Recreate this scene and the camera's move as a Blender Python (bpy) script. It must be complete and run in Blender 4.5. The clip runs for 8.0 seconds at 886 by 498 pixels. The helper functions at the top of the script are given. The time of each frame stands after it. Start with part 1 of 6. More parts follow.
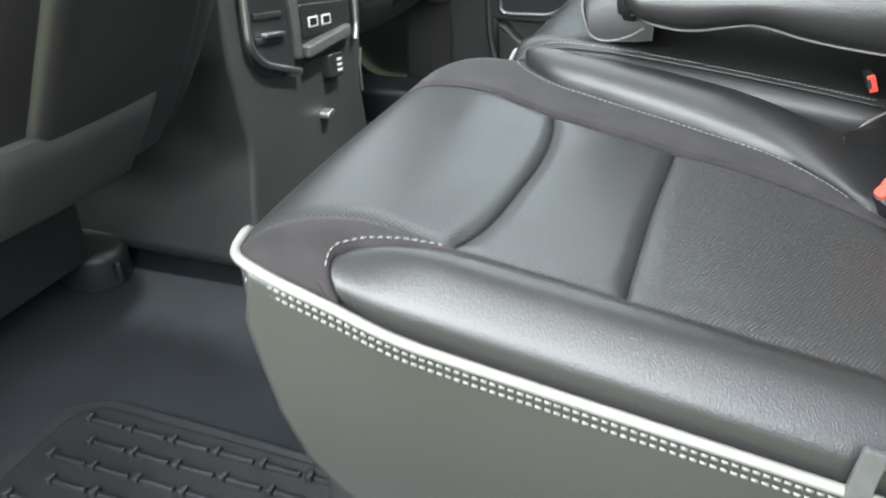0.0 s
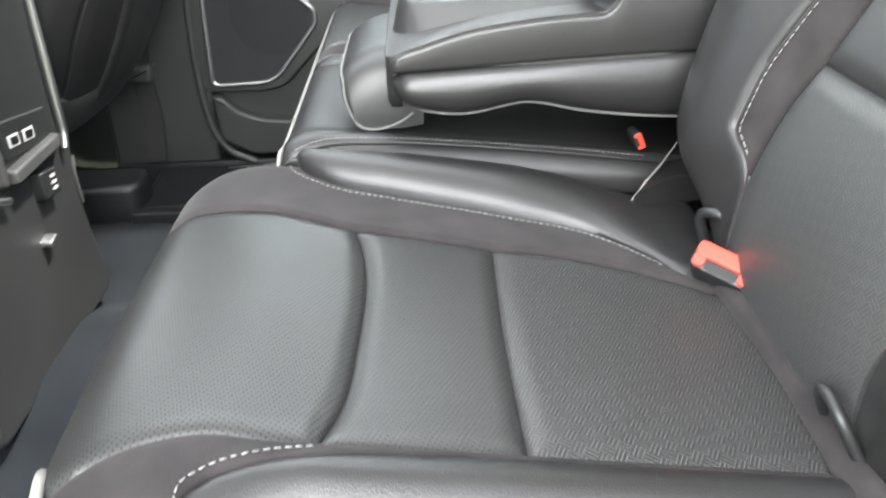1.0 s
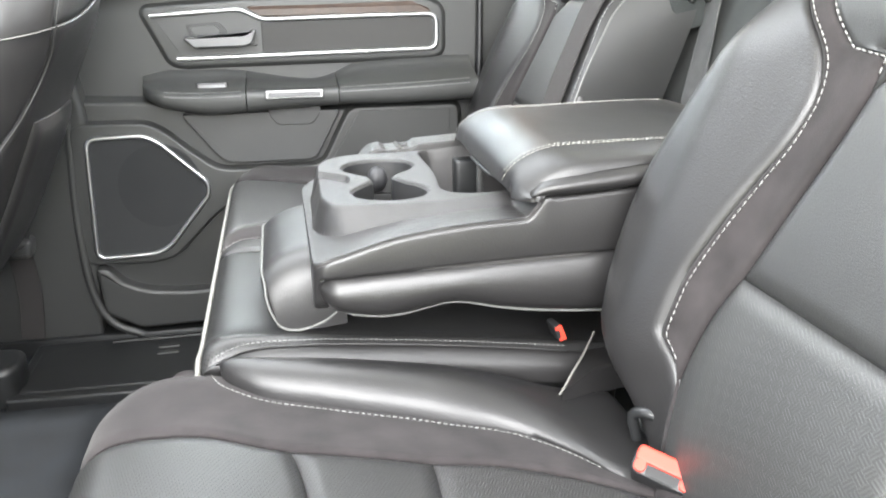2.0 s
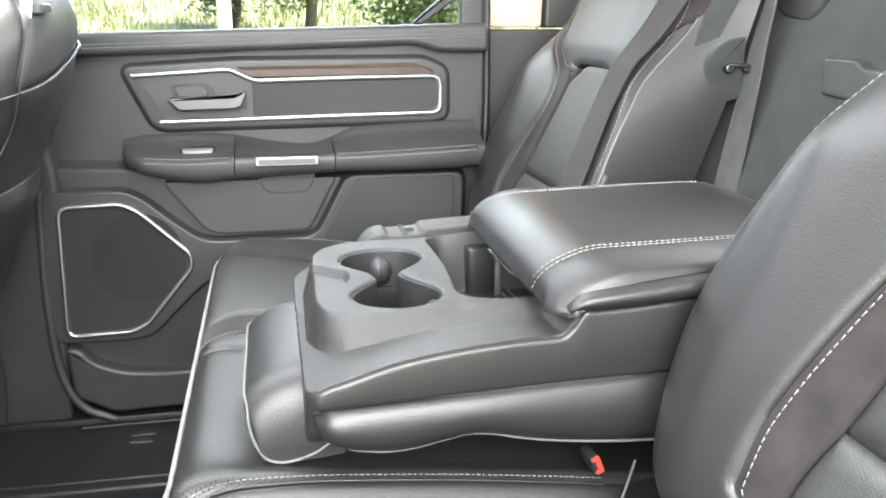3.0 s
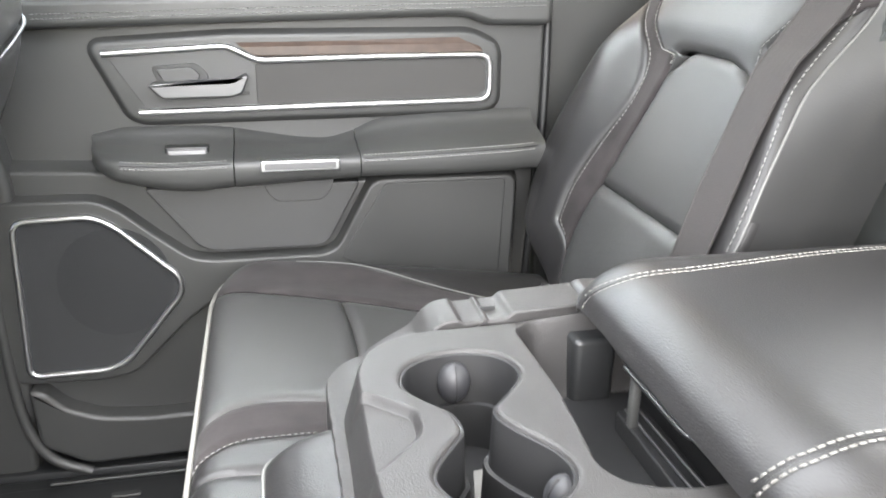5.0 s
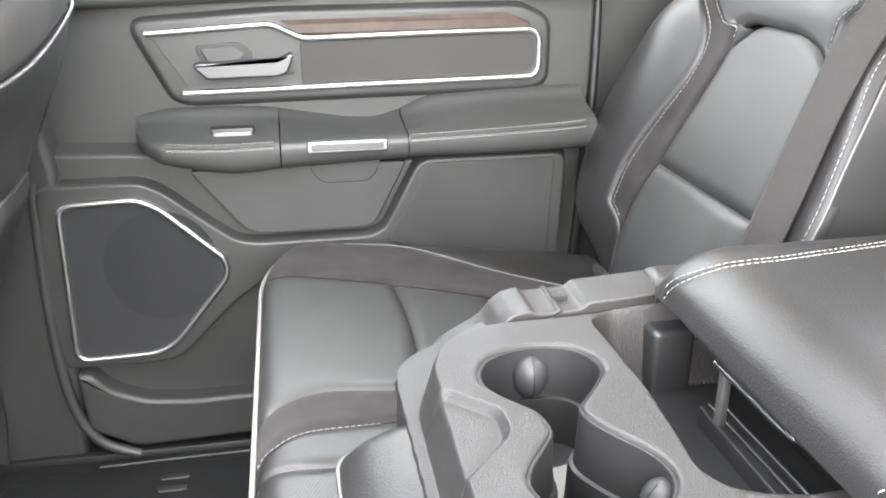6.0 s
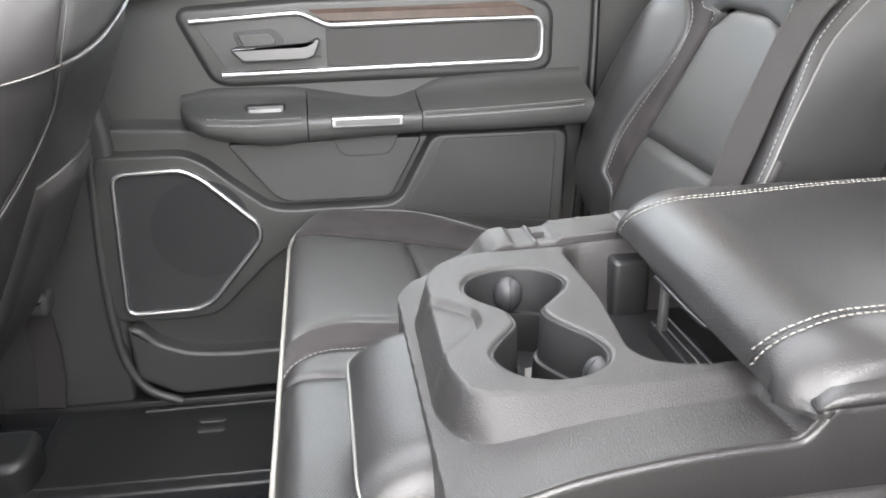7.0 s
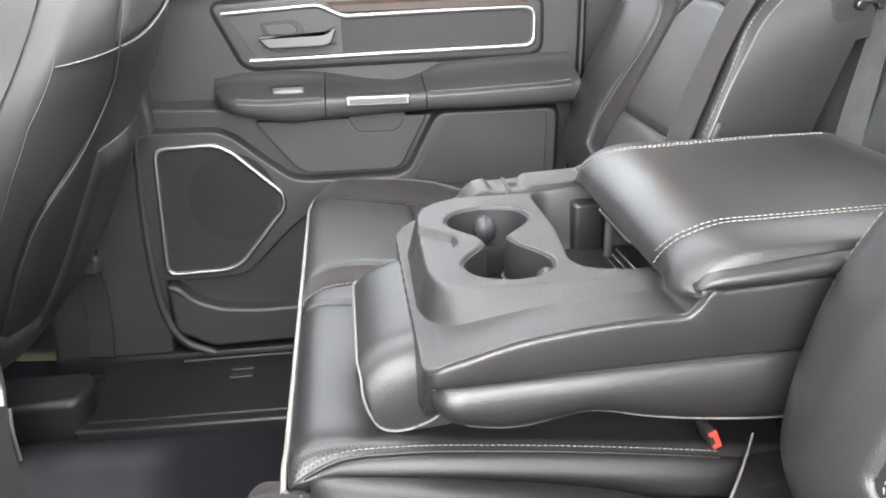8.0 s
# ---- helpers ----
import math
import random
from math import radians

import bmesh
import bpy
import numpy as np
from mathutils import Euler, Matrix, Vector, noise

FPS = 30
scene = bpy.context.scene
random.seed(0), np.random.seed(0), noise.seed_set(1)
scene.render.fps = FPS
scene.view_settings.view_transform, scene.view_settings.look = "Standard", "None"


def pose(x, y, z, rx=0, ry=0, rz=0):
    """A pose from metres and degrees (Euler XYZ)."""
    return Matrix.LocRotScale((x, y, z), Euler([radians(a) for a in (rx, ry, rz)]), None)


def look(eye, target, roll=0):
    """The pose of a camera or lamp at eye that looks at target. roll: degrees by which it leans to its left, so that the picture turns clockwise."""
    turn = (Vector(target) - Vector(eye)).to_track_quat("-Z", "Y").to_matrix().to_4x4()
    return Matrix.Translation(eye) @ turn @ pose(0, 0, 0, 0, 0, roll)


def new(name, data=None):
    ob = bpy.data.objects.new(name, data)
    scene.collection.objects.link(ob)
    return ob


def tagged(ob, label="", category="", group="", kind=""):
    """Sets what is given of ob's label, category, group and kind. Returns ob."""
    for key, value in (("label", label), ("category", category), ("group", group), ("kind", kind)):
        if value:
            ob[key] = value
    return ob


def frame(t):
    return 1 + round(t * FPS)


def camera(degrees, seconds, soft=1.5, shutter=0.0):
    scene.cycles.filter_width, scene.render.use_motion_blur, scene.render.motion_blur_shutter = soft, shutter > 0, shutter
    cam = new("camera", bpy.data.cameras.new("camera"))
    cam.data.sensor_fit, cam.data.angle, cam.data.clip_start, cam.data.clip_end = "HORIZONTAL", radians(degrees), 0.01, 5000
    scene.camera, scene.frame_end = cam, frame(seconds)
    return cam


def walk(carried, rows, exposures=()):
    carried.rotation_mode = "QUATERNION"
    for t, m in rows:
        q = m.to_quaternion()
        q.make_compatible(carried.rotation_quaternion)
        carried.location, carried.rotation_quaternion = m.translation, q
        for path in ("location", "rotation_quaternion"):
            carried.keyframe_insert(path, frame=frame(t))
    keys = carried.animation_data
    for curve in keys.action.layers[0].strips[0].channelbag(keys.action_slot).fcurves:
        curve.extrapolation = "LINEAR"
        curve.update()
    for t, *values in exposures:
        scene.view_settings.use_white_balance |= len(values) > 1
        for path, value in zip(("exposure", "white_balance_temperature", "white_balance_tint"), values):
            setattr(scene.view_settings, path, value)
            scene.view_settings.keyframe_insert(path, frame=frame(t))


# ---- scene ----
cam = camera(56.5, 8.0, soft=1.8, shutter=0.2)
PATH = [
    (0, (0.193, -0.333, 0.673), (-0.432, 1.294, -0.307), -1.6),
    (0.3, (0.167, -0.262, 0.689), (-0.41, 1.4, -0.264), -4.1),
    (0.5, (0.144, -0.226, 0.679), (-0.36, 1.457, -0.277), -3.1),
    (0.6, (0.131, -0.215, 0.672), (-0.31, 1.478, -0.297), -2.4),
    (1, (0.083, -0.232, 0.714), (0.118, 1.535, -0.222), -2.4),
    (1.2, (0.045, -0.229, 0.74), (0.198, 1.578, -0.103), -1.6),
    (1.5, (0.026, -0.23, 0.749), (0.303, 1.578, -0.06), -0.4),
    (2, (0.03, -0.193, 0.779), (0.39, 1.664, 0.13), -0.5),
    (2.2, (0.024, -0.164, 0.782), (0.381, 1.709, 0.178), -0.6),
    (3.5, (0.039, -0.009, 0.809), (0.446, 1.874, 0.272), 0.7),
    (4, (0.029, -0.023, 0.815), (0.436, 1.855, 0.262), 0.8),
    (4.2, (0.036, 0.013, 0.811), (0.445, 1.886, 0.24), 0.9),
    (5.3, (0.002, 0.356, 0.841), (0.391, 2.184, 0.13), 0.7),
    (5.5, (-0.005, 0.36, 0.833), (0.374, 2.185, 0.107), 0.6),
    (6, (-0.021, 0.337, 0.839), (0.322, 2.164, 0.099), -0.0),
    (6.5, (-0.03, 0.261, 0.837), (0.272, 2.098, 0.109), -0.5),
    (7, (-0.011, 0.188, 0.834), (0.254, 2.028, 0.098), -0.6),
    (7.5, (0.002, 0.091, 0.84), (0.238, 1.932, 0.095), -1.1),
    (8, (0.003, 0.002, 0.84), (0.209, 1.848, 0.099), -1.4),
]
walk(cam, [(t, look(eye, target, roll)) for t, eye, target, roll in PATH],
     exposures=[(0, 1.72, 6200, 4), (0.6, 1.75, 6180, 3), (1.2, 2.1, 6500, 9), (1.5, 2.25, 6500, 9), (2.2, 2.38, 6500, 9), (3.5, 2.16, 6500, 9), (4.2, 2.16, 6500, 9), (5.4, 2.7, 6560, 12), (6.0, 2.72, 6560, 12), (6.5, 2.65, 6560, 12), (7.0, 2.2, 6560, 13), (8, 2.2, 6550, 13)])

# ---- world and light ----
SUN_ELEV, SUN_ROT = radians(63), radians(96)
world = bpy.data.worlds.new("sky")
scene.world = world
world.use_nodes = True
wn = world.node_tree
sky = wn.nodes.new("ShaderNodeTexSky")
sky.sky_type, sky.sun_disc, sky.sun_elevation, sky.sun_rotation = "NISHITA", False, SUN_ELEV, SUN_ROT
sky.dust_density = 3.0
wn.links.new(sky.outputs[0], wn.nodes["Background"].inputs[0])
wn.nodes["Background"].inputs[1].default_value = 0.11

sun = new("sun", bpy.data.lights.new("sun", "SUN"))
sun.data.energy, sun.data.angle, sun.data.color = 3.4, radians(3), (1.0, 0.96, 0.9)
sun.matrix_world = look((3, 0.2, 6), (0, 0.5, 0))


def opening_light(place, target, sx, sy, watts, colour=(0.975, 1.0, 0.995)):
    ob = new("opening_light", bpy.data.lights.new("opening_light", "AREA"))
    ob.data.shape, ob.data.size, ob.data.size_y = "RECTANGLE", sx, sy
    ob.data.energy, ob.data.color = watts, colour
    ob.matrix_world = look(place, target)


opening_light((-0.30, -1.08, 1.34), (0.10, 0.6, 0.50), 2.0, 1.15, 54, (1.0, 0.985, 0.97))
opening_light((0.0, 2.0, 1.28), (0.15, 0.9, 0.5), 1.0, 0.5, 4.2)
opening_light((-1.0, 2.0, 1.28), (-0.4, 0.7, 0.5), 0.8, 0.5, 4)
opening_light((-1.75, 0.78, 1.25), (-0.3, 0.78, 0.6), 1.4, 0.8, 2.5)
# lamp over an added roof opening, brightens upward faces
opening_light((-0.25, 0.79, 1.30), (-0.25, 0.79, 0.0), 1.05, 0.80, 6.2)
opening_light((-1.10, -0.09, 1.02), (0.35, 0.40, 0.55), 0.8, 0.4, 5.5)
opening_light((0.98, 0.78, 1.08), (0.1, 0.78, 0.5), 1.2, 0.3, 5)


# ---- materials ----
def material(name, colour, rough=0.5, metal=0.0, grain=0.0, scale=300.0, vary=0.12, vary_scale=6.0,
             sheen=0.0, spec=0.5, kind="noise", coat=0.0, wrinkle=0.0):
    """A surface with grain (bump) at one scale and colour variation at another."""
    m = bpy.data.materials.new(name)
    m.use_nodes = True
    nt = m.node_tree
    b = nt.nodes["Principled BSDF"]
    b.inputs["Roughness"].default_value, b.inputs["Metallic"].default_value = rough, metal
    b.inputs["Specular IOR Level"].default_value = spec
    b.inputs["Sheen Weight"].default_value = sheen
    b.inputs["Coat Weight"].default_value = coat
    co = nt.nodes.new("ShaderNodeTexCoord")
    big = nt.nodes.new("ShaderNodeTexNoise")
    big.inputs["Scale"].default_value, big.inputs["Detail"].default_value = vary_scale, 5
    nt.links.new(co.outputs["Object"], big.inputs["Vector"])
    ramp = nt.nodes.new("ShaderNodeMapRange")
    ramp.inputs["From Min"].default_value, ramp.inputs["From Max"].default_value = 0.3, 0.7
    ramp.inputs["To Min"].default_value, ramp.inputs["To Max"].default_value = 1 - vary, 1 + vary
    nt.links.new(big.outputs["Fac"], ramp.inputs["Value"])
    mul = nt.nodes.new("ShaderNodeMixRGB")
    mul.blend_type = "MULTIPLY"
    mul.inputs[0].default_value, mul.inputs[1].default_value = 1.0, (*colour, 1)
    nt.links.new(ramp.outputs[0], mul.inputs[2])
    nt.links.new(mul.outputs[0], b.inputs["Base Color"])
    rr = nt.nodes.new("ShaderNodeMapRange")
    rr.inputs["From Min"].default_value, rr.inputs["From Max"].default_value = 0.3, 0.7
    rr.inputs["To Min"].default_value, rr.inputs["To Max"].default_value = max(rough - 0.05, 0.02), rough + 0.05
    nt.links.new(big.outputs["Fac"], rr.inputs["Value"])
    nt.links.new(rr.outputs[0], b.inputs["Roughness"])
    if grain:
        if kind == "voronoi":
            tex = nt.nodes.new("ShaderNodeTexVoronoi")
            tex.feature = "SMOOTH_F1"
            out = tex.outputs["Distance"]
        else:
            tex = nt.nodes.new("ShaderNodeTexNoise")
            tex.inputs["Detail"].default_value = 3
            out = tex.outputs["Fac"]
        tex.inputs["Scale"].default_value = scale
        nt.links.new(co.outputs["Object"], tex.inputs["Vector"])
        bump = nt.nodes.new("ShaderNodeBump")
        bump.inputs["Strength"].default_value, bump.inputs["Distance"].default_value = grain, 0.001
        nt.links.new(out, bump.inputs["Height"])
        nt.links.new(bump.outputs[0], b.inputs["Normal"])
        if wrinkle:
            soft = nt.nodes.new("ShaderNodeTexNoise")
            soft.inputs["Scale"].default_value, soft.inputs["Detail"].default_value = 38, 4
            nt.links.new(co.outputs["Object"], soft.inputs["Vector"])
            wave = nt.nodes.new("ShaderNodeBump")
            wave.inputs["Strength"].default_value, wave.inputs["Distance"].default_value = wrinkle, 0.004
            nt.links.new(soft.outputs["Fac"], wave.inputs["Height"])
            nt.links.new(wave.outputs[0], bump.inputs["Normal"])
    return m


def perforated(name, colour, rough, weave=0.0, holes=0.0, pitch=0.0034, turn=(0, 0, 0)):
    """Vinyl with a woven emboss (short grooves whose direction alternates) and rows of small punched holes."""
    m = material(name, colour, rough, grain=0.10, scale=560, kind="voronoi", vary=0.08, wrinkle=0.008)
    nt = m.node_tree
    b = nt.nodes["Principled BSDF"]
    co = nt.nodes.new("ShaderNodeTexCoord")
    tip = nt.nodes.new("ShaderNodeMapping")
    tip.inputs["Rotation"].default_value = [radians(a) for a in turn]
    nt.links.new(co.outputs["Object"], tip.inputs["Vector"])
    mp = nt.nodes.new("ShaderNodeMapping")
    mp.inputs["Rotation"].default_value = (0, 0, radians(28))
    mp.inputs["Scale"].default_value = (1, 1, 0)
    nt.links.new(tip.outputs[0], mp.inputs["Vector"])

    def wave(axis, period):
        w = nt.nodes.new("ShaderNodeTexWave")
        w.bands_direction = axis
        w.inputs["Scale"].default_value = 0.31416 / period
        w.inputs["Distortion"].default_value = 0
        nt.links.new(mp.outputs[0], w.inputs["Vector"])
        return w.outputs["Fac"]

    def maths(op, a, c):
        n = nt.nodes.new("ShaderNodeMath")
        n.operation = op
        for k, v in enumerate((a, c)):
            if isinstance(v, float):
                n.inputs[k].default_value = v
            else:
                nt.links.new(v, n.inputs[k])
        return n.outputs[0]

    pit = maths("MULTIPLY", maths("MULTIPLY", wave("X", pitch), wave("Y", pitch)), 1.0)
    pit = maths("MULTIPLY", maths("GREATER_THAN", pit, 0.62), holes)
    if weave:
        check = nt.nodes.new("ShaderNodeTexChecker")
        check.inputs["Scale"].default_value = 1 / 0.0086
        nt.links.new(mp.outputs[0], check.inputs["Vector"])
        mix = nt.nodes.new("ShaderNodeMixRGB")
        nt.links.new(check.outputs["Fac"], mix.inputs[0])
        nt.links.new(wave("X", 0.0028), mix.inputs[1])
        # cross threads scaled down: the weaker light on them is put into the tone
        nt.links.new(maths("MULTIPLY", wave("Y", 0.0028), 0.82), mix.inputs[2])
        thread = maths("MULTIPLY", maths("POWER", mix.outputs[0], 1.5), weave)
        dotted = maths("ADD", 0.45, maths("MULTIPLY", maths("MAXIMUM", wave("X", 0.0013), 0.0), maths("MULTIPLY", wave("Y", 0.0013), 1.1)))
        thread = maths("MULTIPLY", thread, dotted)
    deep = maths("SUBTRACT", 1.0, pit)
    if weave:
        deep = maths("ADD", deep, thread)
    bump = nt.nodes.new("ShaderNodeBump")
    bump.inputs["Strength"].default_value, bump.inputs["Distance"].default_value = 0.6, 0.0006
    nt.links.new(deep, bump.inputs["Height"])
    old = b.inputs["Normal"].links[0].from_socket
    nt.links.new(old, bump.inputs["Normal"])
    nt.links.new(bump.outputs[0], b.inputs["Normal"])
    base = b.inputs["Base Color"].links[0].from_socket
    tone = nt.nodes.new("ShaderNodeMixRGB")
    nt.links.new(base, tone.inputs[1])
    tone.inputs[2].default_value = (*[c * 0.18 for c in colour], 1)
    nt.links.new(pit, tone.inputs[0])
    last = tone.outputs[0]
    if weave:
        pale = nt.nodes.new("ShaderNodeMixRGB")
        nt.links.new(last, pale.inputs[1])
        pale.inputs[2].default_value = (*[c * 5.8 for c in colour], 1)
        nt.links.new(thread, pale.inputs[0])
        last = pale.outputs[0]
    nt.links.new(last, b.inputs["Base Color"])
    nt.links.new(maths("MULTIPLY", maths("SUBTRACT", 1.0, pit), 0.5), b.inputs["Specular IOR Level"])
    return m


LEATHER = material("black_vinyl", (0.0158, 0.0152, 0.0154), 0.40, grain=0.21, scale=820, kind="voronoi", vary=0.12, wrinkle=0.005)
LEATHER_SMOOTH = material("smooth_vinyl", (0.026, 0.026, 0.0258), 0.44, grain=0.18, scale=850, kind="voronoi", vary=0.08, wrinkle=0.004)
PERF = perforated("woven_vinyl", (0.0145, 0.0141, 0.0141), 0.46, weave=0.8)
PERF_MID = perforated("half_woven_vinyl", (0.0210, 0.0207, 0.0207), 0.43, weave=0.14, holes=0.40)
PERF_HOLES = perforated("punched_vinyl", (0.022, 0.022, 0.0218), 0.42, holes=0.55)
PERF_FINE = perforated("fine_punched_vinyl", (0.018, 0.0178, 0.0178), 0.40, holes=0.7, pitch=0.003)
PERF_BACK = perforated("back_punched_vinyl", (0.027, 0.0272, 0.027), 0.44, weave=0.24, turn=(0, 65, 0))
SUEDE = material("suede", (0.0225, 0.0198, 0.0202), 0.9, grain=0.3, scale=900, vary=0.35, vary_scale=28, sheen=0.05, spec=0.2)
DOOR_VINYL = material("door_vinyl", (0.037, 0.0373, 0.0362), 0.46, grain=0.14, scale=900, kind="voronoi", vary=0.08)
PLASTIC = material("grained_plastic", (0.0335, 0.0338, 0.0328), 0.44, grain=0.22, scale=1100, vary=0.08)
PLASTIC_LIGHT = material("grey_grained_plastic", (0.043, 0.043, 0.0425), 0.46, grain=0.35, scale=800, vary=0.08)
PLASTIC_DARK = material("dark_plastic", (0.013, 0.0135, 0.014), 0.4, grain=0.25, scale=800, vary=0.1)
CONSOLE = material("console_plastic", (0.019, 0.0193, 0.0195), 0.5, grain=0.3, scale=900, vary=0.1)
TRAY = material("tray_plastic", (0.0232, 0.0220, 0.0216), 0.42, grain=0.7, scale=800, vary=0.06)
# darker than the tray: shade inside cups and bin is put into this colour
SHADED_LINER = material("shaded_liner", (0.013, 0.013, 0.0135), 0.5, grain=0.2, scale=900, vary=0.1, spec=0.35)
GRIP = material("cup_grip_rubber", (0.019, 0.019, 0.021), 0.5, grain=0.1, scale=900, vary=0.08)
CONE = material("speaker_cone", (0.0125, 0.013, 0.0138), 0.8, grain=0.9, scale=1400, kind="voronoi", vary=0.06)
GRILLE = material("speaker_cloth", (0.019, 0.0195, 0.0205), 0.8, grain=0.9, scale=1400, kind="voronoi", vary=0.06)
CHROME = material("satin_chrome", (0.46, 0.46, 0.465), 0.38, metal=1.0, vary=0.03)
WOOD = material("brown_wood_trim", (0.042, 0.026, 0.019), 0.42, grain=0.2, scale=90, vary=0.3, vary_scale=40)
SATIN = material("satin_aluminium", (0.15, 0.15, 0.153), 0.50, metal=1.0, vary=0.03)
DECOR = material("dark_decor_fabric", (0.03, 0.0285, 0.027), 0.7, grain=0.5, scale=1200, vary=0.1)
CARPET = material("carpet", (0.0062, 0.0078, 0.0100), 0.95, grain=1.0, scale=1100, vary=0.3, vary_scale=14, sheen=0.05, spec=0.1)
RUBBER = material("black_rubber", (0.0075, 0.0075, 0.008), 0.45, grain=0.3, scale=500, vary=0.15)
FELT = material("dark_felt", (0.033, 0.036, 0.0355), 0.95, grain=0.6, scale=700, vary=0.18, vary_scale=30, sheen=0.1, spec=0.2)
THREAD = material("pale_thread", (0.23, 0.227, 0.22), 0.7, vary=0.1, vary_scale=300)
THREAD_LIGHT = material("cream_thread", (0.24, 0.232, 0.215), 0.7, vary=0.1, vary_scale=300)
THREAD_DIM = material("grey_thread", (0.2, 0.2, 0.195), 0.7, vary=0.1, vary_scale=300)
PIPING = material("pale_piping", (0.20, 0.193, 0.18), 0.45, grain=0.2, scale=600, vary=0.1)
PIPING_DARK = material("grey_piping", (0.11, 0.11, 0.105), 0.45, vary=0.1)
RED = material("red_plastic", (0.50, 0.036, 0.018), 0.55, vary=0.06)
WEB = material("seat_belt_webbing", (0.019, 0.0165, 0.016), 0.75, grain=0.9, scale=900, vary=0.2, vary_scale=60)
WEB_GREY = material("grey_belt_webbing", (0.06, 0.06, 0.06), 0.7, grain=0.9, scale=900, vary=0.2, vary_scale=60)
BEIGE = material("beige_pillar_trim", (0.46, 0.355, 0.285), 0.8, grain=0.4, scale=700, vary=0.06)
HEADLINER = material("grey_headliner", (0.6, 0.59, 0.56), 0.95, grain=0.4, scale=700, vary=0.06)
STEEL = material("dark_steel", (0.13, 0.13, 0.13), 0.4, metal=1.0, vary=0.1)
WHITE_PRINT = material("white_print", (0.36, 0.36, 0.36), 0.6, vary=0.03)
PAPER = material("pale_paper", (0.17, 0.165, 0.155), 0.8, vary=0.1, vary_scale=90)
WHITE_PAINT = material("white_paint", (0.8, 0.8, 0.78), 0.5, vary=0.06)
GROUND = material("grass_ground", (0.30, 0.32, 0.17), 0.95, grain=1.0, scale=4, vary=0.4, vary_scale=0.6)
GRASS = material("grass_blades", (0.36, 0.39, 0.19), 0.8, vary=0.4, vary_scale=2)
LEAF = material("leaves", (0.11, 0.16, 0.05), 0.6, vary=0.4, vary_scale=3)
BARK = material("bark", (0.10, 0.08, 0.06), 0.9, grain=1.0, scale=30, vary=0.3)
WIRE = material("grey_fence_metal", (0.3, 0.3, 0.3), 0.5, metal=0.6, vary=0.1)
GLASS = bpy.data.materials.new("window_glass")
GLASS.use_nodes = True
_g = GLASS.node_tree.nodes["Principled BSDF"]
_g.inputs["Transmission Weight"].default_value, _g.inputs["Roughness"].default_value = 1.0, 0.0
_g.inputs["IOR"].default_value = 1.02
_g.inputs["Base Color"].default_value = (0.95, 0.98, 0.96, 1)


# ---- mesh tools ----
def thing(name, label, category, at=(0, 0, 0), group="", kind=""):
    ob = new(name)
    ob.empty_display_size = 0.05
    ob.location = at
    return tagged(ob, label, category, group, kind)


def shape(name, verts, faces, mat, parent=None, label="", smooth=True):
    me = bpy.data.meshes.new(name)
    me.from_pydata([tuple(map(float, v)) for v in verts], [], faces)
    me.validate()
    if smooth:
        me.shade_smooth()
    me.materials.append(mat)
    ob = new(name, me)
    if parent:
        ob.parent = parent
        # meshes stand at the world's origin, empties at their thing's base
        ob.matrix_parent_inverse = Matrix.Translation(-Vector(parent.location))
    if label:
        ob["label"] = label
    return ob


def sharp(ob, degrees=35):
    """Smooth shading with creases kept at edges sharper than that."""
    me = ob.data
    bm = bmesh.new()
    bm.from_mesh(me)
    bmesh.ops.recalc_face_normals(bm, faces=bm.faces)
    for e in bm.edges:
        e.smooth = not (len(e.link_faces) == 2 and e.calc_face_angle(0) > radians(degrees))
    bm.to_mesh(me)
    bm.free()
    return ob


def curve(pts, n, closed=False):
    """Catmull-Rom through the points, n samples evenly spaced along it."""
    p = np.array(pts, float)
    if closed:
        p = np.vstack([p[-1], p, p[0], p[1]])
    else:
        p = np.vstack([2 * p[0] - p[1], p, 2 * p[-1] - p[-2]])
    out = []
    for i in range(1, len(p) - 2):
        for t in np.linspace(0, 1, 16, endpoint=False):
            a, b, c, d = p[i - 1], p[i], p[i + 1], p[i + 2]
            out.append(0.5 * (2 * b + (c - a) * t + (2 * a - 5 * b + 4 * c - d) * t**2 + (3 * b - a - 3 * c + d) * t**3))
    out.append(p[-2])
    out = np.array(out)
    s = np.r_[0, np.cumsum(np.linalg.norm(np.diff(out, axis=0), axis=1))]
    w = np.linspace(0, s[-1], n, endpoint=not closed)
    return np.stack([np.interp(w, s, out[:, k]) for k in range(out.shape[1])], 1)


def table(pts):
    """A smooth function through (x, value) points."""
    p = np.array(sorted(pts), float)
    xs = np.linspace(p[0, 0], p[-1, 0], 300)
    m = np.gradient(p[:, 1], p[:, 0])
    for i in range(len(p) - 1):
        if abs(p[i + 1, 1] - p[i, 1]) < 1e-9:
            m[i] = m[i + 1] = 0
    k = np.clip(np.searchsorted(p[:, 0], xs) - 1, 0, len(p) - 2)
    h = p[k + 1, 0] - p[k, 0]
    t = (xs - p[k, 0]) / h
    ys = ((2 * t**3 - 3 * t**2 + 1) * p[k, 1] + (t**3 - 2 * t**2 + t) * h * m[k]
          + (-2 * t**3 + 3 * t**2) * p[k + 1, 1] + (t**3 - t**2) * h * m[k + 1])
    return lambda x: np.interp(x, xs, ys)


def const(v):
    return lambda x: np.full(np.shape(x), float(v))


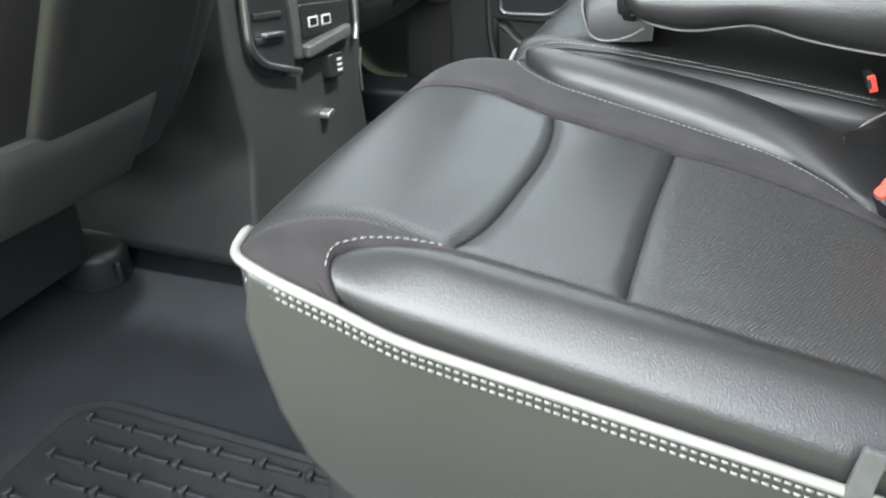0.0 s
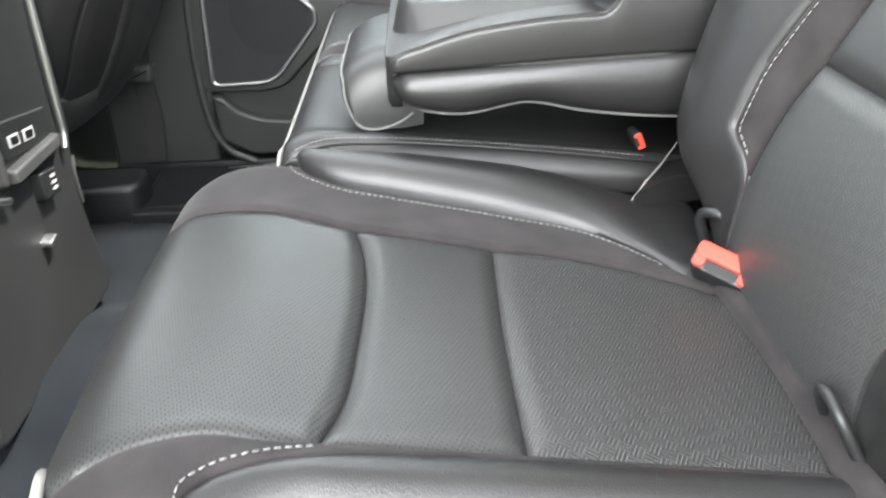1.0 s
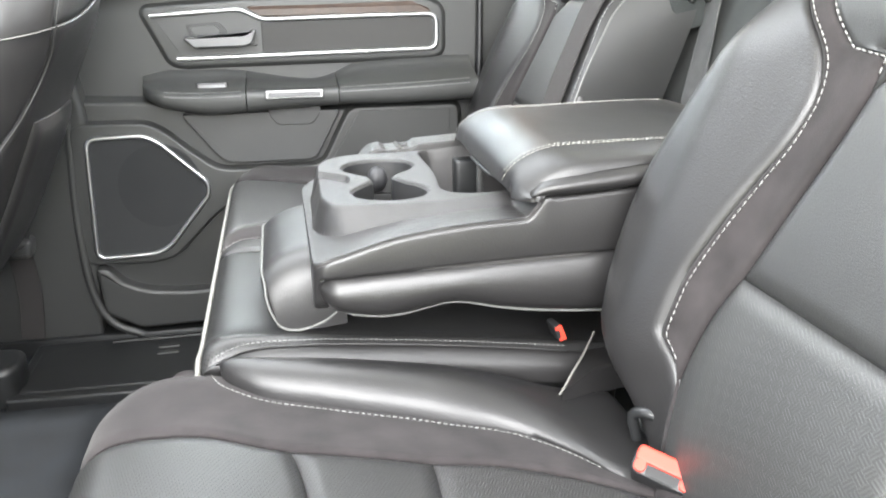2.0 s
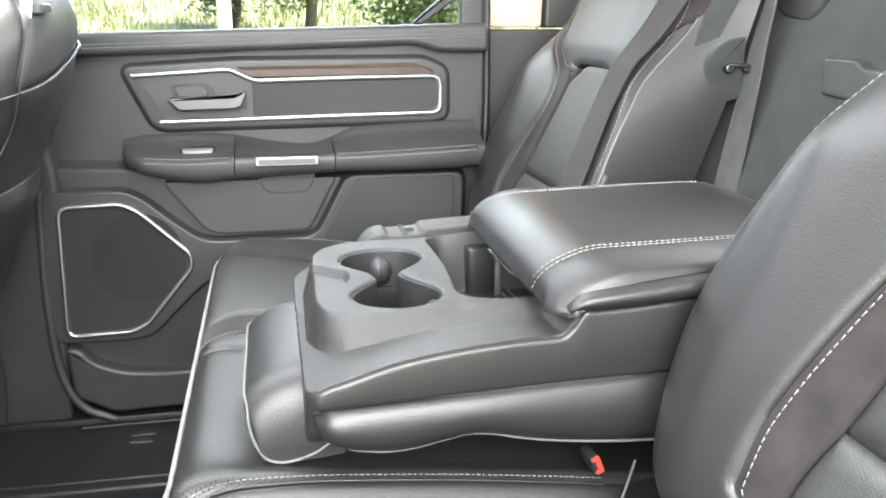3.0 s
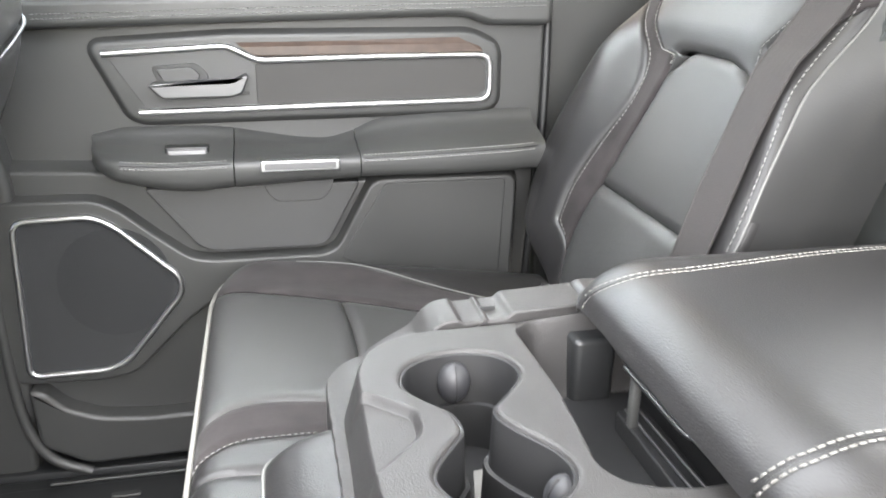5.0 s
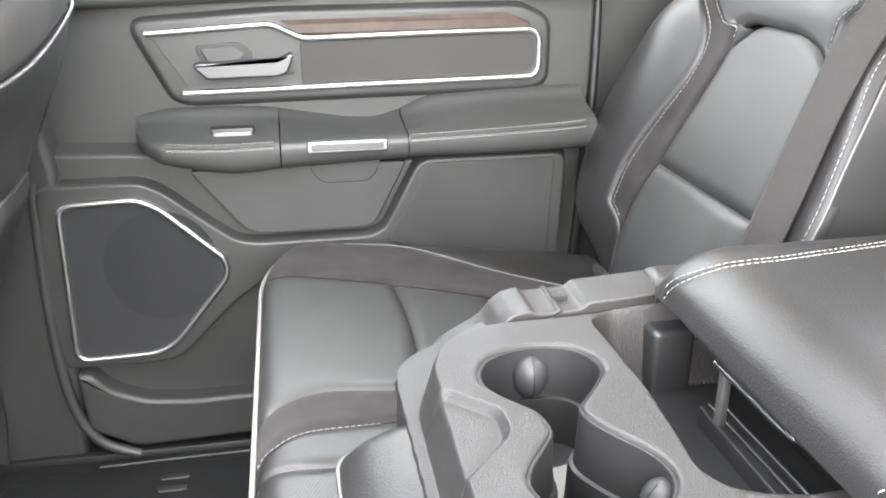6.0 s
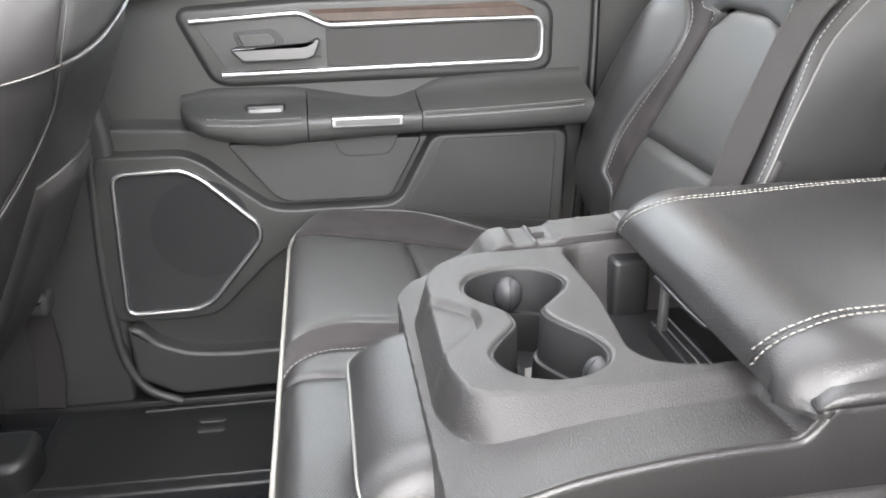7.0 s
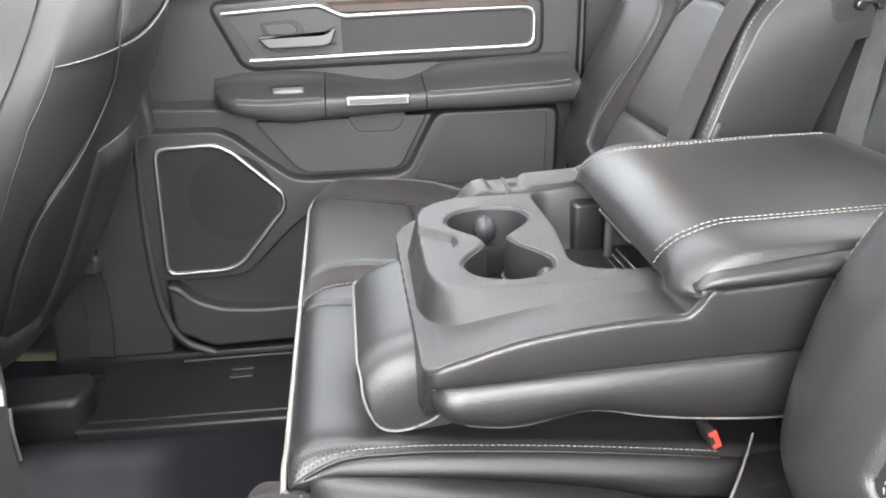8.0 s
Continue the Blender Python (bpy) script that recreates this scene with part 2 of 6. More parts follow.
def panel(name, S, xa, xb, lo, hi, nu, nv, mat, parent, label="", dep=0.004, r=0.012, skirt=0.01, out=1.0):
    """One upholstered panel of the surface S(a, b): a from xa(t) to xb(t), b from lo(a) to hi(a), tucked in along its edges."""
    t = np.linspace(0, 1, nv)[None, :]
    q = np.linspace(0, 1, nu)[:, None]
    A, B = xa(t), xb(t)
    a = A + (B - A) * q
    L, H = lo(a), hi(a)
    b = L + (H - L) * t
    e = 1e-4
    P = S(a, b)
    N = np.cross(S(a + e, b) - P, S(a, b + e) - P)
    N = out * N / np.maximum(np.linalg.norm(N, axis=-1, keepdims=True), 1e-12)
    d = np.minimum(np.minimum(q, 1 - q) * np.abs(B - A), np.minimum(t, 1 - t) * np.abs(H - L))
    P = P - N * (dep * np.clip(1 - d / r, 0, 1) ** 2)[..., None]
    verts = P.reshape(-1, 3).tolist()
    faces = [(i * nv + j, i * nv + j + 1, (i + 1) * nv + j + 1, (i + 1) * nv + j) for i in range(nu - 1) for j in range(nv - 1)]
    rim = [(0, j) for j in range(nv)] + [(i, nv - 1) for i in range(1, nu)] + [(nu - 1, j) for j in range(nv - 2, -1, -1)] + [(i, 0) for i in range(nu - 2, 0, -1)]
    first = len(verts)
    for i, j in rim:
        verts.append(P[i, j] - N[i, j] * skirt)
    for k in range(len(rim)):
        k2 = (k + 1) % len(rim)
        i, j = rim[k]
        i2, j2 = rim[k2]
        faces.append((i * nv + j, i2 * nv + j2, first + k2, first + k))
    return sharp(shape(name, verts, faces, mat, parent, label), 60)


def sweep(name, path, section, mat, parent, label="", up=(0, 0, 1), closed=False, smooth=True):
    """A section of (side, up) points carried along a path."""
    p = np.array(path, float)
    n, m = len(p), len(section)
    tan = np.roll(p, -1, 0) - np.roll(p, 1, 0) if closed else np.gradient(p, axis=0)
    tan /= np.linalg.norm(tan, axis=1, keepdims=True)
    side = np.cross(tan, np.array(up, float))
    side /= np.maximum(np.linalg.norm(side, axis=1, keepdims=True), 1e-9)
    top = np.cross(side, tan)
    verts = [p[i] + side[i] * a + top[i] * b for i in range(n) for a, b in section]
    faces = [(i * m + j, i * m + (j + 1) % m, ((i + 1) % n) * m + (j + 1) % m, ((i + 1) % n) * m + j)
             for i in range(n if closed else n - 1) for j in range(m)]
    if not closed:
        faces += [tuple(range(m)), tuple(range((n - 1) * m, n * m))]
    ob = shape(name, verts, faces, mat, parent, label, smooth)
    return sharp(ob, 50)


def ring(r, n=8, ry=None):
    ry = ry or r
    return [(r * math.cos(2 * math.pi * k / n), ry * math.sin(2 * math.pi * k / n)) for k in range(n)]


def tube(name, path, r, mat, parent, label="", closed=False, up=(0, 0, 1)):
    return sweep(name, path, ring(r), mat, parent, label, up, closed)


def stitches(path, mat, parent, label="", step=0.0062, length=0.0042, wide=0.0012, up=(0, 0, 1), name="stitching"):
    """A row of single thread stitches along a path."""
    p = np.array(path, float)
    s = np.r_[0, np.cumsum(np.linalg.norm(np.diff(p, axis=0), axis=1))]
    verts, faces = [], []
    at = lambda w: np.array([np.interp(w, s, p[:, k]) for k in range(3)])
    for w in np.arange(step / 2, s[-1] - step / 2, step):
        a, b = at(w - length / 2), at(w + length / 2)
        d = (b - a) / max(np.linalg.norm(b - a), 1e-9)
        u = np.array(up, float)
        sd = np.cross(d, u)
        sd = sd / max(np.linalg.norm(sd), 1e-9) * wide / 2
        h = np.cross(sd, d)
        h = h / max(np.linalg.norm(h), 1e-9) * wide / 2
        if h @ u < 0:
            h = -h
        k = len(verts)
        verts += [a - sd, a + sd, b - sd, b + sd, a * 0.75 + b * 0.25 + h, a * 0.25 + b * 0.75 + h]
        faces += [(k, k + 1, k + 4), (k + 2, k + 5, k + 3), (k, k + 4, k + 5, k + 2), (k + 1, k + 3, k + 5, k + 4), (k, k + 2, k + 3, k + 1)]
    return shape(name, verts, faces, mat, parent, label)


def fillet(pts, r, n=5):
    """A polygon with its corners rounded; r is one radius or one for each corner."""
    p = [np.array(q, float) for q in pts]
    out = []
    for i, b in enumerate(p):
        a, c = p[i - 1], p[(i + 1) % len(p)]
        rad = r[i] if isinstance(r, (list, tuple)) else r
        u, v = (a - b), (c - b)
        lu, lv = np.linalg.norm(u), np.linalg.norm(v)
        k = min(rad, 0.45 * lu, 0.45 * lv)
        s, e = b + u / lu * k, b + v / lv * k
        for t in np.linspace(0, 1, n if rad > 0 else 1):
            out.append((1 - t) ** 2 * s + 2 * t * (1 - t) * b + t**2 * e if rad > 0 else b)
    return np.array(out)


def inset(p, d):
    """A closed 2D loop moved inwards by d."""
    q = np.array(p, float)
    area = 0.5 * np.sum(q[:, 0] * np.roll(q[:, 1], -1) - np.roll(q[:, 0], -1) * q[:, 1])
    t = np.roll(q, -1, 0) - np.roll(q, 1, 0)
    t /= np.maximum(np.linalg.norm(t, axis=1, keepdims=True), 1e-9)
    nrm = np.stack([-t[:, 1], t[:, 0]], 1) * (1 if area > 0 else -1)
    return q + nrm * d


def rings(name, loops, mat, parent, label="", close_first=True, close_last=True, crease=40):
    """A skin over 3D loops that all have the same number of points."""
    n = len(loops[0])
    verts = [v for lp in loops for v in lp]
    faces = [(i * n + j, i * n + (j + 1) % n, (i + 1) * n + (j + 1) % n, (i + 1) * n + j) for i in range(len(loops) - 1) for j in range(n)]
    if close_first:
        faces.append(tuple(range(n)))
    if close_last:
        faces.append(tuple(range((len(loops) - 1) * n, len(loops) * n)))
    return sharp(shape(name, verts, faces, mat, parent, label), crease)


MAPS = {"y": lambda p, c: np.stack([p[:, 0], np.full(len(p), c), p[:, 1]], 1),
        "z": lambda p, c: np.stack([p[:, 0], p[:, 1], np.full(len(p), c)], 1),
        "x": lambda p, c: np.stack([np.full(len(p), c), p[:, 0], p[:, 1]], 1)}


def slab(name, pts, axis, c0, c1, mat, parent, label="", r=0.0, bevel=0.004, seg=4, both=False):
    """A polygon with rounded corners r, thick from c0 to c1 along the axis, its edge at c1 (or at both) rounded by bevel."""
    if r and not isinstance(r, (list, tuple)):
        r = max(r, 1.6 * bevel)
    p = fillet(pts, r) if r else np.array(pts, float)
    sgn = 1 if c1 > c0 else -1
    to = MAPS[axis]
    loops = []
    arc = [(math.sin(k * math.pi / 2 / seg), math.cos(k * math.pi / 2 / seg)) for k in range(seg + 1)]
    if both:
        for s, c in reversed(arc):
            loops.append(to(inset(p, bevel * (1 - c)), c0 + sgn * bevel * (1 - s)))
    else:
        loops.append(to(p, c0))
    for s, c in arc:
        loops.append(to(inset(p, bevel * (1 - c)), c1 - sgn * bevel * (1 - s)))
    loops.append(to(inset(p, bevel * 1.08 + 0.0002), c1))
    return rings(name, loops, mat, parent, label)


def box(name, x, y, z, mat, parent, label="", bevel=0.004, r=0.004):
    return slab(name, [(x[0], y[0]), (x[1], y[0]), (x[1], y[1]), (x[0], y[1])], "z", z[0], z[1], mat, parent, label, r=r, bevel=bevel, seg=2)


def edge_drop(w, r, d):
    """Quarter-round drop d for distance w < r from an edge."""
    u = np.clip(1 - w / r, 0, 1)
    return d * (1 - np.sqrt(np.maximum(1 - u**2, 0)))


def ramp01(v, a, b):
    t = np.clip((v - a) / (b - a), 0, 1)
    return t * t * (3 - 2 * t)


def swell(name, pts, y0, y1, width, mat, parent, label="", r=0.02, n=7):
    """A soft raised field on the door: its edge rises from y0 to y1 over the given width without a hard line."""
    p = fillet(pts, r, 6)
    t = np.linspace(0, 1, n)
    loops = [MAPS["y"](inset(p, -width * (1 - u)), y0 + (y1 - y0) * u * u * (3 - 2 * u)) for u in t]
    loops.append(MAPS["y"](inset(p, 0.003), y1 - 0.0002))
    return rings(name, loops, mat, parent, label, close_first=False, crease=60)


def structure(ob, label, category):
    return tagged(ob, label, category, kind="structure")


# ---- the setting ----
def carpet_height(x, y):
    rise = 0.11 / (1 + np.exp((x + 0.80) / 0.022))
    hump = 0.05 * np.exp(-(((y - 0.78) / 0.16) ** 4))
    return rise + hump + 0.004 * np.sin(9 * x + 4 * y) * np.sin(7 * y) - 0.002


def sheet(name, xs, ys, zf, mat):
    X, Y = np.meshgrid(np.linspace(*xs), np.linspace(*ys), indexing="ij")
    V = np.stack([X, Y, zf(X, Y)], -1).reshape(-1, 3)
    n, m = X.shape
    F = [(i * m + j, (i + 1) * m + j, (i + 1) * m + j + 1, i * m + j + 1) for i in range(n - 1) for j in range(m - 1)]
    return shape(name, V, F, mat)


structure(sheet("floor", (-1.7, 0.8, 110), (-0.03, 1.62, 70), carpet_height, CARPET), "dark blue-grey carpet on the cab floor", "floor")


def bank(x, y):
    far = np.clip((y - 14) / 30, 0, 1)
    return -0.78 + 3.6 * far**1.2 + 0.15 * np.sin(x * 0.7) * far


structure(sheet("ground", (-400, 400, 161), (-300, 500, 161), bank, GROUND), "grassy ground rising to a bank", "ground")

# the roof opening is added and unseen; it lets top light in
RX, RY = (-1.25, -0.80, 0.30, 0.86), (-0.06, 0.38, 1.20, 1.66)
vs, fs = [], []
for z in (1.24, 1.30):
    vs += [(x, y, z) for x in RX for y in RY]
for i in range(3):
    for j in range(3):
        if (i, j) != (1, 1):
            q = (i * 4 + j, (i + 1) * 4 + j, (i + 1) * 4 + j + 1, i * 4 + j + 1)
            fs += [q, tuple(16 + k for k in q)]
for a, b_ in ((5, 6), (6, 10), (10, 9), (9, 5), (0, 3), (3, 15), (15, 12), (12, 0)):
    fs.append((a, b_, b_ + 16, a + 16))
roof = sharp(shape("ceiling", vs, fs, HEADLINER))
structure(roof, "light grey fabric headliner around an added roof opening", "ceiling")

# rear wall behind the seats, felt below and an open window above
REAR = lambda z: 0.645 + 0.30 * (z - 0.566)
rear = rings("wall_rear", [np.array([(REAR(0.0) + 0.06 * k, y, 0.0), (REAR(0.95) + 0.06 * k, y, 0.95), (REAR(0.95) + 0.06 + 0.04 * k, y, 0.95), (REAR(0.0) + 0.1, y, 0.0)])
                           for k, y in ((0, -0.08), (0, 0.5), (0, 1.1), (0, 1.70))], FELT, None)
structure(rear, "dark felt-covered rear cab wall behind the seats", "wall")
slot = slab("jack_cover", fillet([(0.62, 0.695), (0.855, 0.708), (0.855, 0.752), (0.80, 0.752), (0.785, 0.742), (0.62, 0.745)], 0.006), "x", 0.70, 0.683, PLASTIC, rear, "raised plastic cover plate", bevel=0.004)
slab("speaker_bezel", fillet([(0.93, 0.79), (1.01, 0.80), (1.02, 0.90), (0.90, 0.90), (0.905, 0.82)], 0.03), "x", 0.73, 0.712, PLASTIC, rear, "rounded plastic bezel", bevel=0.006)

# pillars
for nm, pts, y0, y1 in (("pillar_front_far", [(-0.62, 0.0), (-0.385, 0.0), (-0.355, 0.5), (-0.40, 0.78), (-0.43, 1.26), (-0.60, 1.26)], 1.70, 1.555),
                        ("pillar_front_near", [(-0.78, 0.0), (-0.62, 0.0), (-0.62, 0.78), (-0.66, 1.26), (-0.80, 1.26)], -0.10, 0.0)):
    structure(slab(nm, pts, "y", y0, y1, PLASTIC, None, r=0.02, bevel=0.012), "dark grey plastic pillar trim beside the front seat", "pillar")
pil = slab("pillar_rear_far", [(0.470, 0.02), (0.78, 0.02), (0.90, 0.772), (0.470, 0.772)], "y", 1.72, 1.632, PLASTIC, None, r=0.004, bevel=0.006)
structure(pil, "dark grey plastic rear pillar trim", "pillar")
slab("pillar_cover", [(0.474, 0.776), (0.588, 0.776), (0.60, 1.24), (0.474, 1.24)], "y", 1.72, 1.64, BEIGE, pil, "beige upper pillar cover", r=0.003, bevel=0.005)
slab("pillar_cover", [(0.592, 0.776), (0.86, 0.776), (0.86, 1.24), (0.604, 1.24)], "y", 1.72, 1.628, PLASTIC, pil, "dark grey upper pillar cover", r=0.003, bevel=0.005)
structure(slab("pillar_rear_near", [(0.62, 0.0), (0.86, 0.0), (0.92, 1.26), (0.70, 1.26)], "y", -0.12, -0.03, PLASTIC, None, r=0.02, bevel=0.01), "dark grey plastic pillar at the open doorway", "pillar")
structure(box("door_sill", (-0.62, 0.62), (-0.16, -0.02), (-0.06, 0.012), PLASTIC_DARK, None, bevel=0.008), "black plastic sill of the open doorway", "sill")
structure(box("door_sill", (-0.62, 0.5), (1.545, 1.70), (-0.06, 0.03), PLASTIC_DARK, None, bevel=0.008), "black plastic sill under the closed door", "sill")
# backing plate added to stop daylight leaking past the door edge
structure(slab("jamb_backing", [(0.405, 0.0), (0.50, 0.0), (0.50, 0.765), (0.405, 0.765)], "y", 1.72, 1.675, PLASTIC_DARK, None, r=0.006, bevel=0.003), "dark backing plate added behind the gap of the closed rear door", "door jamb")
seal = thing("door_seal", "black rubber weatherstrip along the rear door edge", "door seal", (0.463, 1.60, 0.02), kind="structure")
tube("seal_tube", curve([(0.425, 1.585, 0.05), (0.44, 1.592, 0.3), (0.461, 1.60, 0.55), (0.465, 1.615, 0.8), (0.462, 1.63, 1.2)], 40), 0.007, RUBBER, seal, up=(0, 1, 0))

# unseen front door, added to keep the doorway light off the driver seat
near_door = slab("door_2", [(-1.6, -0.05), (-0.66, -0.05), (-0.68, 0.78), (-1.6, 0.78)], "y", -0.16, -0.04, PLASTIC, None, r=0.02, bevel=0.02)
structure(near_door, "unseen closed dark grey front door, added to shade the driver seat", "door")
front_wall = slab("wall_front", [(-0.05, -0.05), (1.66, -0.05), (1.66, 0.82), (-0.05, 0.82)], "x", -1.7, -1.6, PLASTIC_DARK, None, r=0.02, bevel=0.03)
structure(front_wall, "dark dashboard and firewall closing the cab", "wall")
front_far = slab("door_3", [(-1.6, -0.05), (-0.62, -0.05), (-0.62, 0.78), (-1.6, 0.78)], "y", 1.76, 1.64, PLASTIC, None, r=0.02, bevel=0.02)
structure(front_far, "closed dark grey front passenger door", "door")

# ---- far door ----
door = thing("door_1", "closed dark grey rear door with chrome trim", "door", (0.05, 1.6, 0.02), kind="structure")
D = 1.600


def dslab(name, pts, y, mat, label="", r=0.01, bevel=0.006, back=0.03, parent=None):
    return slab(name, pts, "y", y + back, y, mat, parent or door, label, r=r, bevel=bevel)


dslab("door_shell", [(-0.385, 0.03), (0.40, 0.03), (0.44, 0.30), (0.459, 0.60), (0.459, 0.752), (-0.40, 0.740), (-0.37, 0.5)], D + 0.006, PLASTIC, r=0.02, back=0.05)
dslab("sill_cap", [(-0.42, 0.722), (0.065, 0.737), (0.312, 0.7445), (0.338, 0.738), (0.358, 0.730), (0.462, 0.730), (0.462, 0.786), (0.07, 0.776), (-0.42, 0.765)], D - 0.025, PLASTIC, "grey padded window sill cap", r=0.008, bevel=0.010, back=0.075)
for dz in (0.0, 0.0065):
    stitches(curve([(-0.30, D - 0.0262, 0.7400 + dz), (0.1, D - 0.0262, 0.7515 + dz), (0.450, D - 0.0262, 0.7600 + dz)], 30), THREAD_DIM, door, "grey seam", step=0.006, up=(0, -1, 0))

# framed decor: recess rim, chrome, wood strip, insert
swell("decor_rim", [(-0.232, 0.702), (-0.035, 0.714), (0.335, 0.716), (0.378, 0.695), (0.378, 0.605), (0.35, 0.598), (-0.165, 0.592), (-0.185, 0.600)], D + 0.0075, D - 0.0045, 0.013, PLASTIC, door, "", r=0.016)
dslab("handle_bed", [(-0.212, 0.688), (-0.045, 0.698), (0.0, 0.676), (0.015, 0.61), (-0.162, 0.607)], D - 0.005, PLASTIC_LIGHT, "grey plate behind the door handle", r=0.006, bevel=0.002)
dslab("decor_insert", [(0.0, 0.674), (0.345, 0.680), (0.360, 0.665), (0.360, 0.630), (0.345, 0.6165), (0.0, 0.611)], D - 0.006, DECOR, "dark textured insert", r=0.006, bevel=0.002)
shape("wood_strip", [(-0.018, D - 0.010, 0.6985), (0.000, D - 0.010, 0.6865), (0.352, D - 0.010, 0.6895), (0.330, D - 0.010, 0.7020), (-0.030, D - 0.002, 0.7080), (0.306, D - 0.002, 0.7155), (0.348, D - 0.002, 0.700), (0.000, D, 0.680), (0.352, D, 0.680)],
      [(0, 1, 2, 3), (4, 0, 3, 5), (5, 3, 2, 6), (1, 7, 8, 2)], WOOD, door, "brown wood strip with a bevelled upper edge", smooth=False)
SEC = [(-0.0045, -0.003), (0.0045, -0.003), (0.0045, 0.002), (0.002, 0.0045), (-0.002, 0.0045), (-0.0045, 0.002)]
u_path = fillet([(-0.216, 0.690), (-0.040, 0.7005), (0.004, 0.679), (0.200, 0.683), (0.366, 0.6845), (0.366, 0.613), (0.10, 0.609), (-0.172, 0.604)], [0, 0.012, 0.012, 0, 0.022, 0.018, 0, 0])
sweep("chrome_trim", np.stack([u_path[:, 0], np.full(len(u_path), D - 0.008), u_path[:, 1]], 1), SEC, CHROME, door, "polished chrome trim frame", up=(0, -1, 0))
# inner handle
dslab("handle_cup", [(-0.150, 0.672), (-0.085, 0.676), (-0.068, 0.660), (-0.070, 0.647), (-0.140, 0.642)], D - 0.007, PLASTIC_DARK, "recess of the door handle", r=0.008, bevel=0.001)
dslab("lock_knob", [(-0.143, 0.668), (-0.092, 0.671), (-0.080, 0.658), (-0.084, 0.651), (-0.132, 0.647)], D - 0.012, PLASTIC_LIGHT, r=0.006, bevel=0.002)
slab("door_handle", fillet([(-0.154, 0.6465), (-0.146, 0.6500), (-0.034, 0.6515), (-0.014, 0.6610), (-0.010, 0.6570), (-0.020, 0.6340), (-0.034, 0.6285), (-0.134, 0.6270)], 0.004), "y", D - 0.010, D - 0.034, SATIN, door, "satin chrome pull handle", bevel=0.0028)
# dark strip below the handle draws its shadow
dslab("handle_shadow", [(-0.135, 0.629), (-0.01, 0.632), (-0.01, 0.627), (-0.135, 0.6235)], D - 0.0065, PLASTIC_DARK, r=0.002, bevel=0.001)


# armrest: padded front and rear sections with a plastic pull cup between them
rest_seam = table([(-0.26, 0.5500), (-0.22, 0.5480), (-0.143, 0.5425), (-0.037, 0.5430), (0.15, 0.5450), (0.28, 0.5485), (0.42, 0.5545), (0.45, 0.556)])
rest_low = table([(-0.26, 0.5400), (-0.235, 0.5340), (-0.215, 0.5240), (-0.157, 0.5080), (-0.107, 0.5000), (-0.037, 0.5040), (0.148, 0.5120), (0.28, 0.5110), (0.45, 0.5140)])
rest_back = table([(-0.26, 0.5650), (-0.235, 0.5700), (-0.19, 0.5780), (-0.148, 0.5780), (-0.046, 0.5740), (0.0, 0.5660), (0.06, 0.5560), (0.11, 0.5540), (0.14, 0.5620), (0.18, 0.5790), (0.25, 0.5880), (0.34, 0.5920), (0.45, 0.5930)])


def rest(name, xs, mat, label, proud=0.0):
    loops = []
    for x in xs:
        u = float(np.clip((x + 0.244) / 0.05, 0, 1))
        back = D - 0.004
        reach = (0.093 + proud) * max(math.sqrt(1 - (1 - u) ** 2), 0.02) - 0.006 * float(ramp01(x, 0.38, 0.44))
        yo = back - reach
        zs, zb, zt = float(rest_seam(x)), float(rest_low(x)), float(rest_back(x))
        h = zs - zb
        k = reach / 0.093
        pr = [(D + 0.012, zt + 0.004), (back, zt + 0.001), (back - 0.005 * k, zt - 0.16 * (zt - zs)), (back - 0.016 * k, zt - 0.36 * (zt - zs)), (back - 0.036 * k, zt - 0.52 * (zt - zs)), (yo + 0.030 * k, zs + 0.30 * (zt - zs)), (yo + 0.012 * k, zs + 0.0060), (yo + 0.004 * k, zs + 0.0025), (yo + 0.001 * k, zs - 0.001), (yo, zs - 0.006), (yo + 0.0005 * k, zb + 0.42 * h), (yo + 0.004 * k, zb + 0.18 * h), (yo + 0.012 * k, zb + 0.04 * h), (yo + 0.026 * k, zb - 0.002), (back - 0.012 * k, zb - 0.006), (D + 0.012, zb - 0.008)]
        loops.append(np.array([(x, y, z) for y, z in pr]))
    return rings(name, loops, mat, door, label, crease=60)


rest("armrest_front", np.r_[-0.244 + 0.05 * np.linspace(0, 1, 16) ** 2, np.linspace(-0.18, -0.0385, 16)], DOOR_VINYL, "padded armrest")
rest("pull_cup", np.r_[-0.0365, -0.0345, np.linspace(-0.032, 0.141, 24), 0.1440, 0.1460], PLASTIC, "plastic pull section", proud=0.005)
rest("armrest_rear", np.r_[np.linspace(0.148, 0.26, 24), np.linspace(0.27, 0.438, 14)], DOOR_VINYL, "padded armrest")
for x0, x1 in ((-0.195, -0.042), (0.151, 0.425)):
    xv = np.linspace(x0, x1, 40)
    yv = 1.5030 + 0.006 * ramp01(xv, 0.38, 0.44)
    tube("armrest_seam", np.stack([xv, yv + 0.0010, rest_seam(xv) - 0.0008], 1), 0.0012, RUBBER, door, "tight dark seam", up=(0, -1, 0))
    for dz, dy in ((0.0036, 0.0052), (-0.0052, -0.0006)):
        stitches(np.stack([xv, yv + dy, rest_seam(xv) + dz], 1), THREAD_DIM, door, "grey stitched seam", step=0.0055, wide=0.0016, up=(0, -1, 0.3))
slab("badge_plate", [(0.0, 0.531), (0.115, 0.531), (0.115, 0.5475), (0.0, 0.5475)], "y", 1.503, 1.491, CHROME, door, "brushed metal plate", r=0.004, bevel=0.002)
slab("badge_face", [(0.006, 0.5345), (0.109, 0.5345), (0.109, 0.544), (0.006, 0.544)], "y", 1.4915, 1.4895, SATIN, door, "pale brushed plate face", r=0.002, bevel=0.0006)
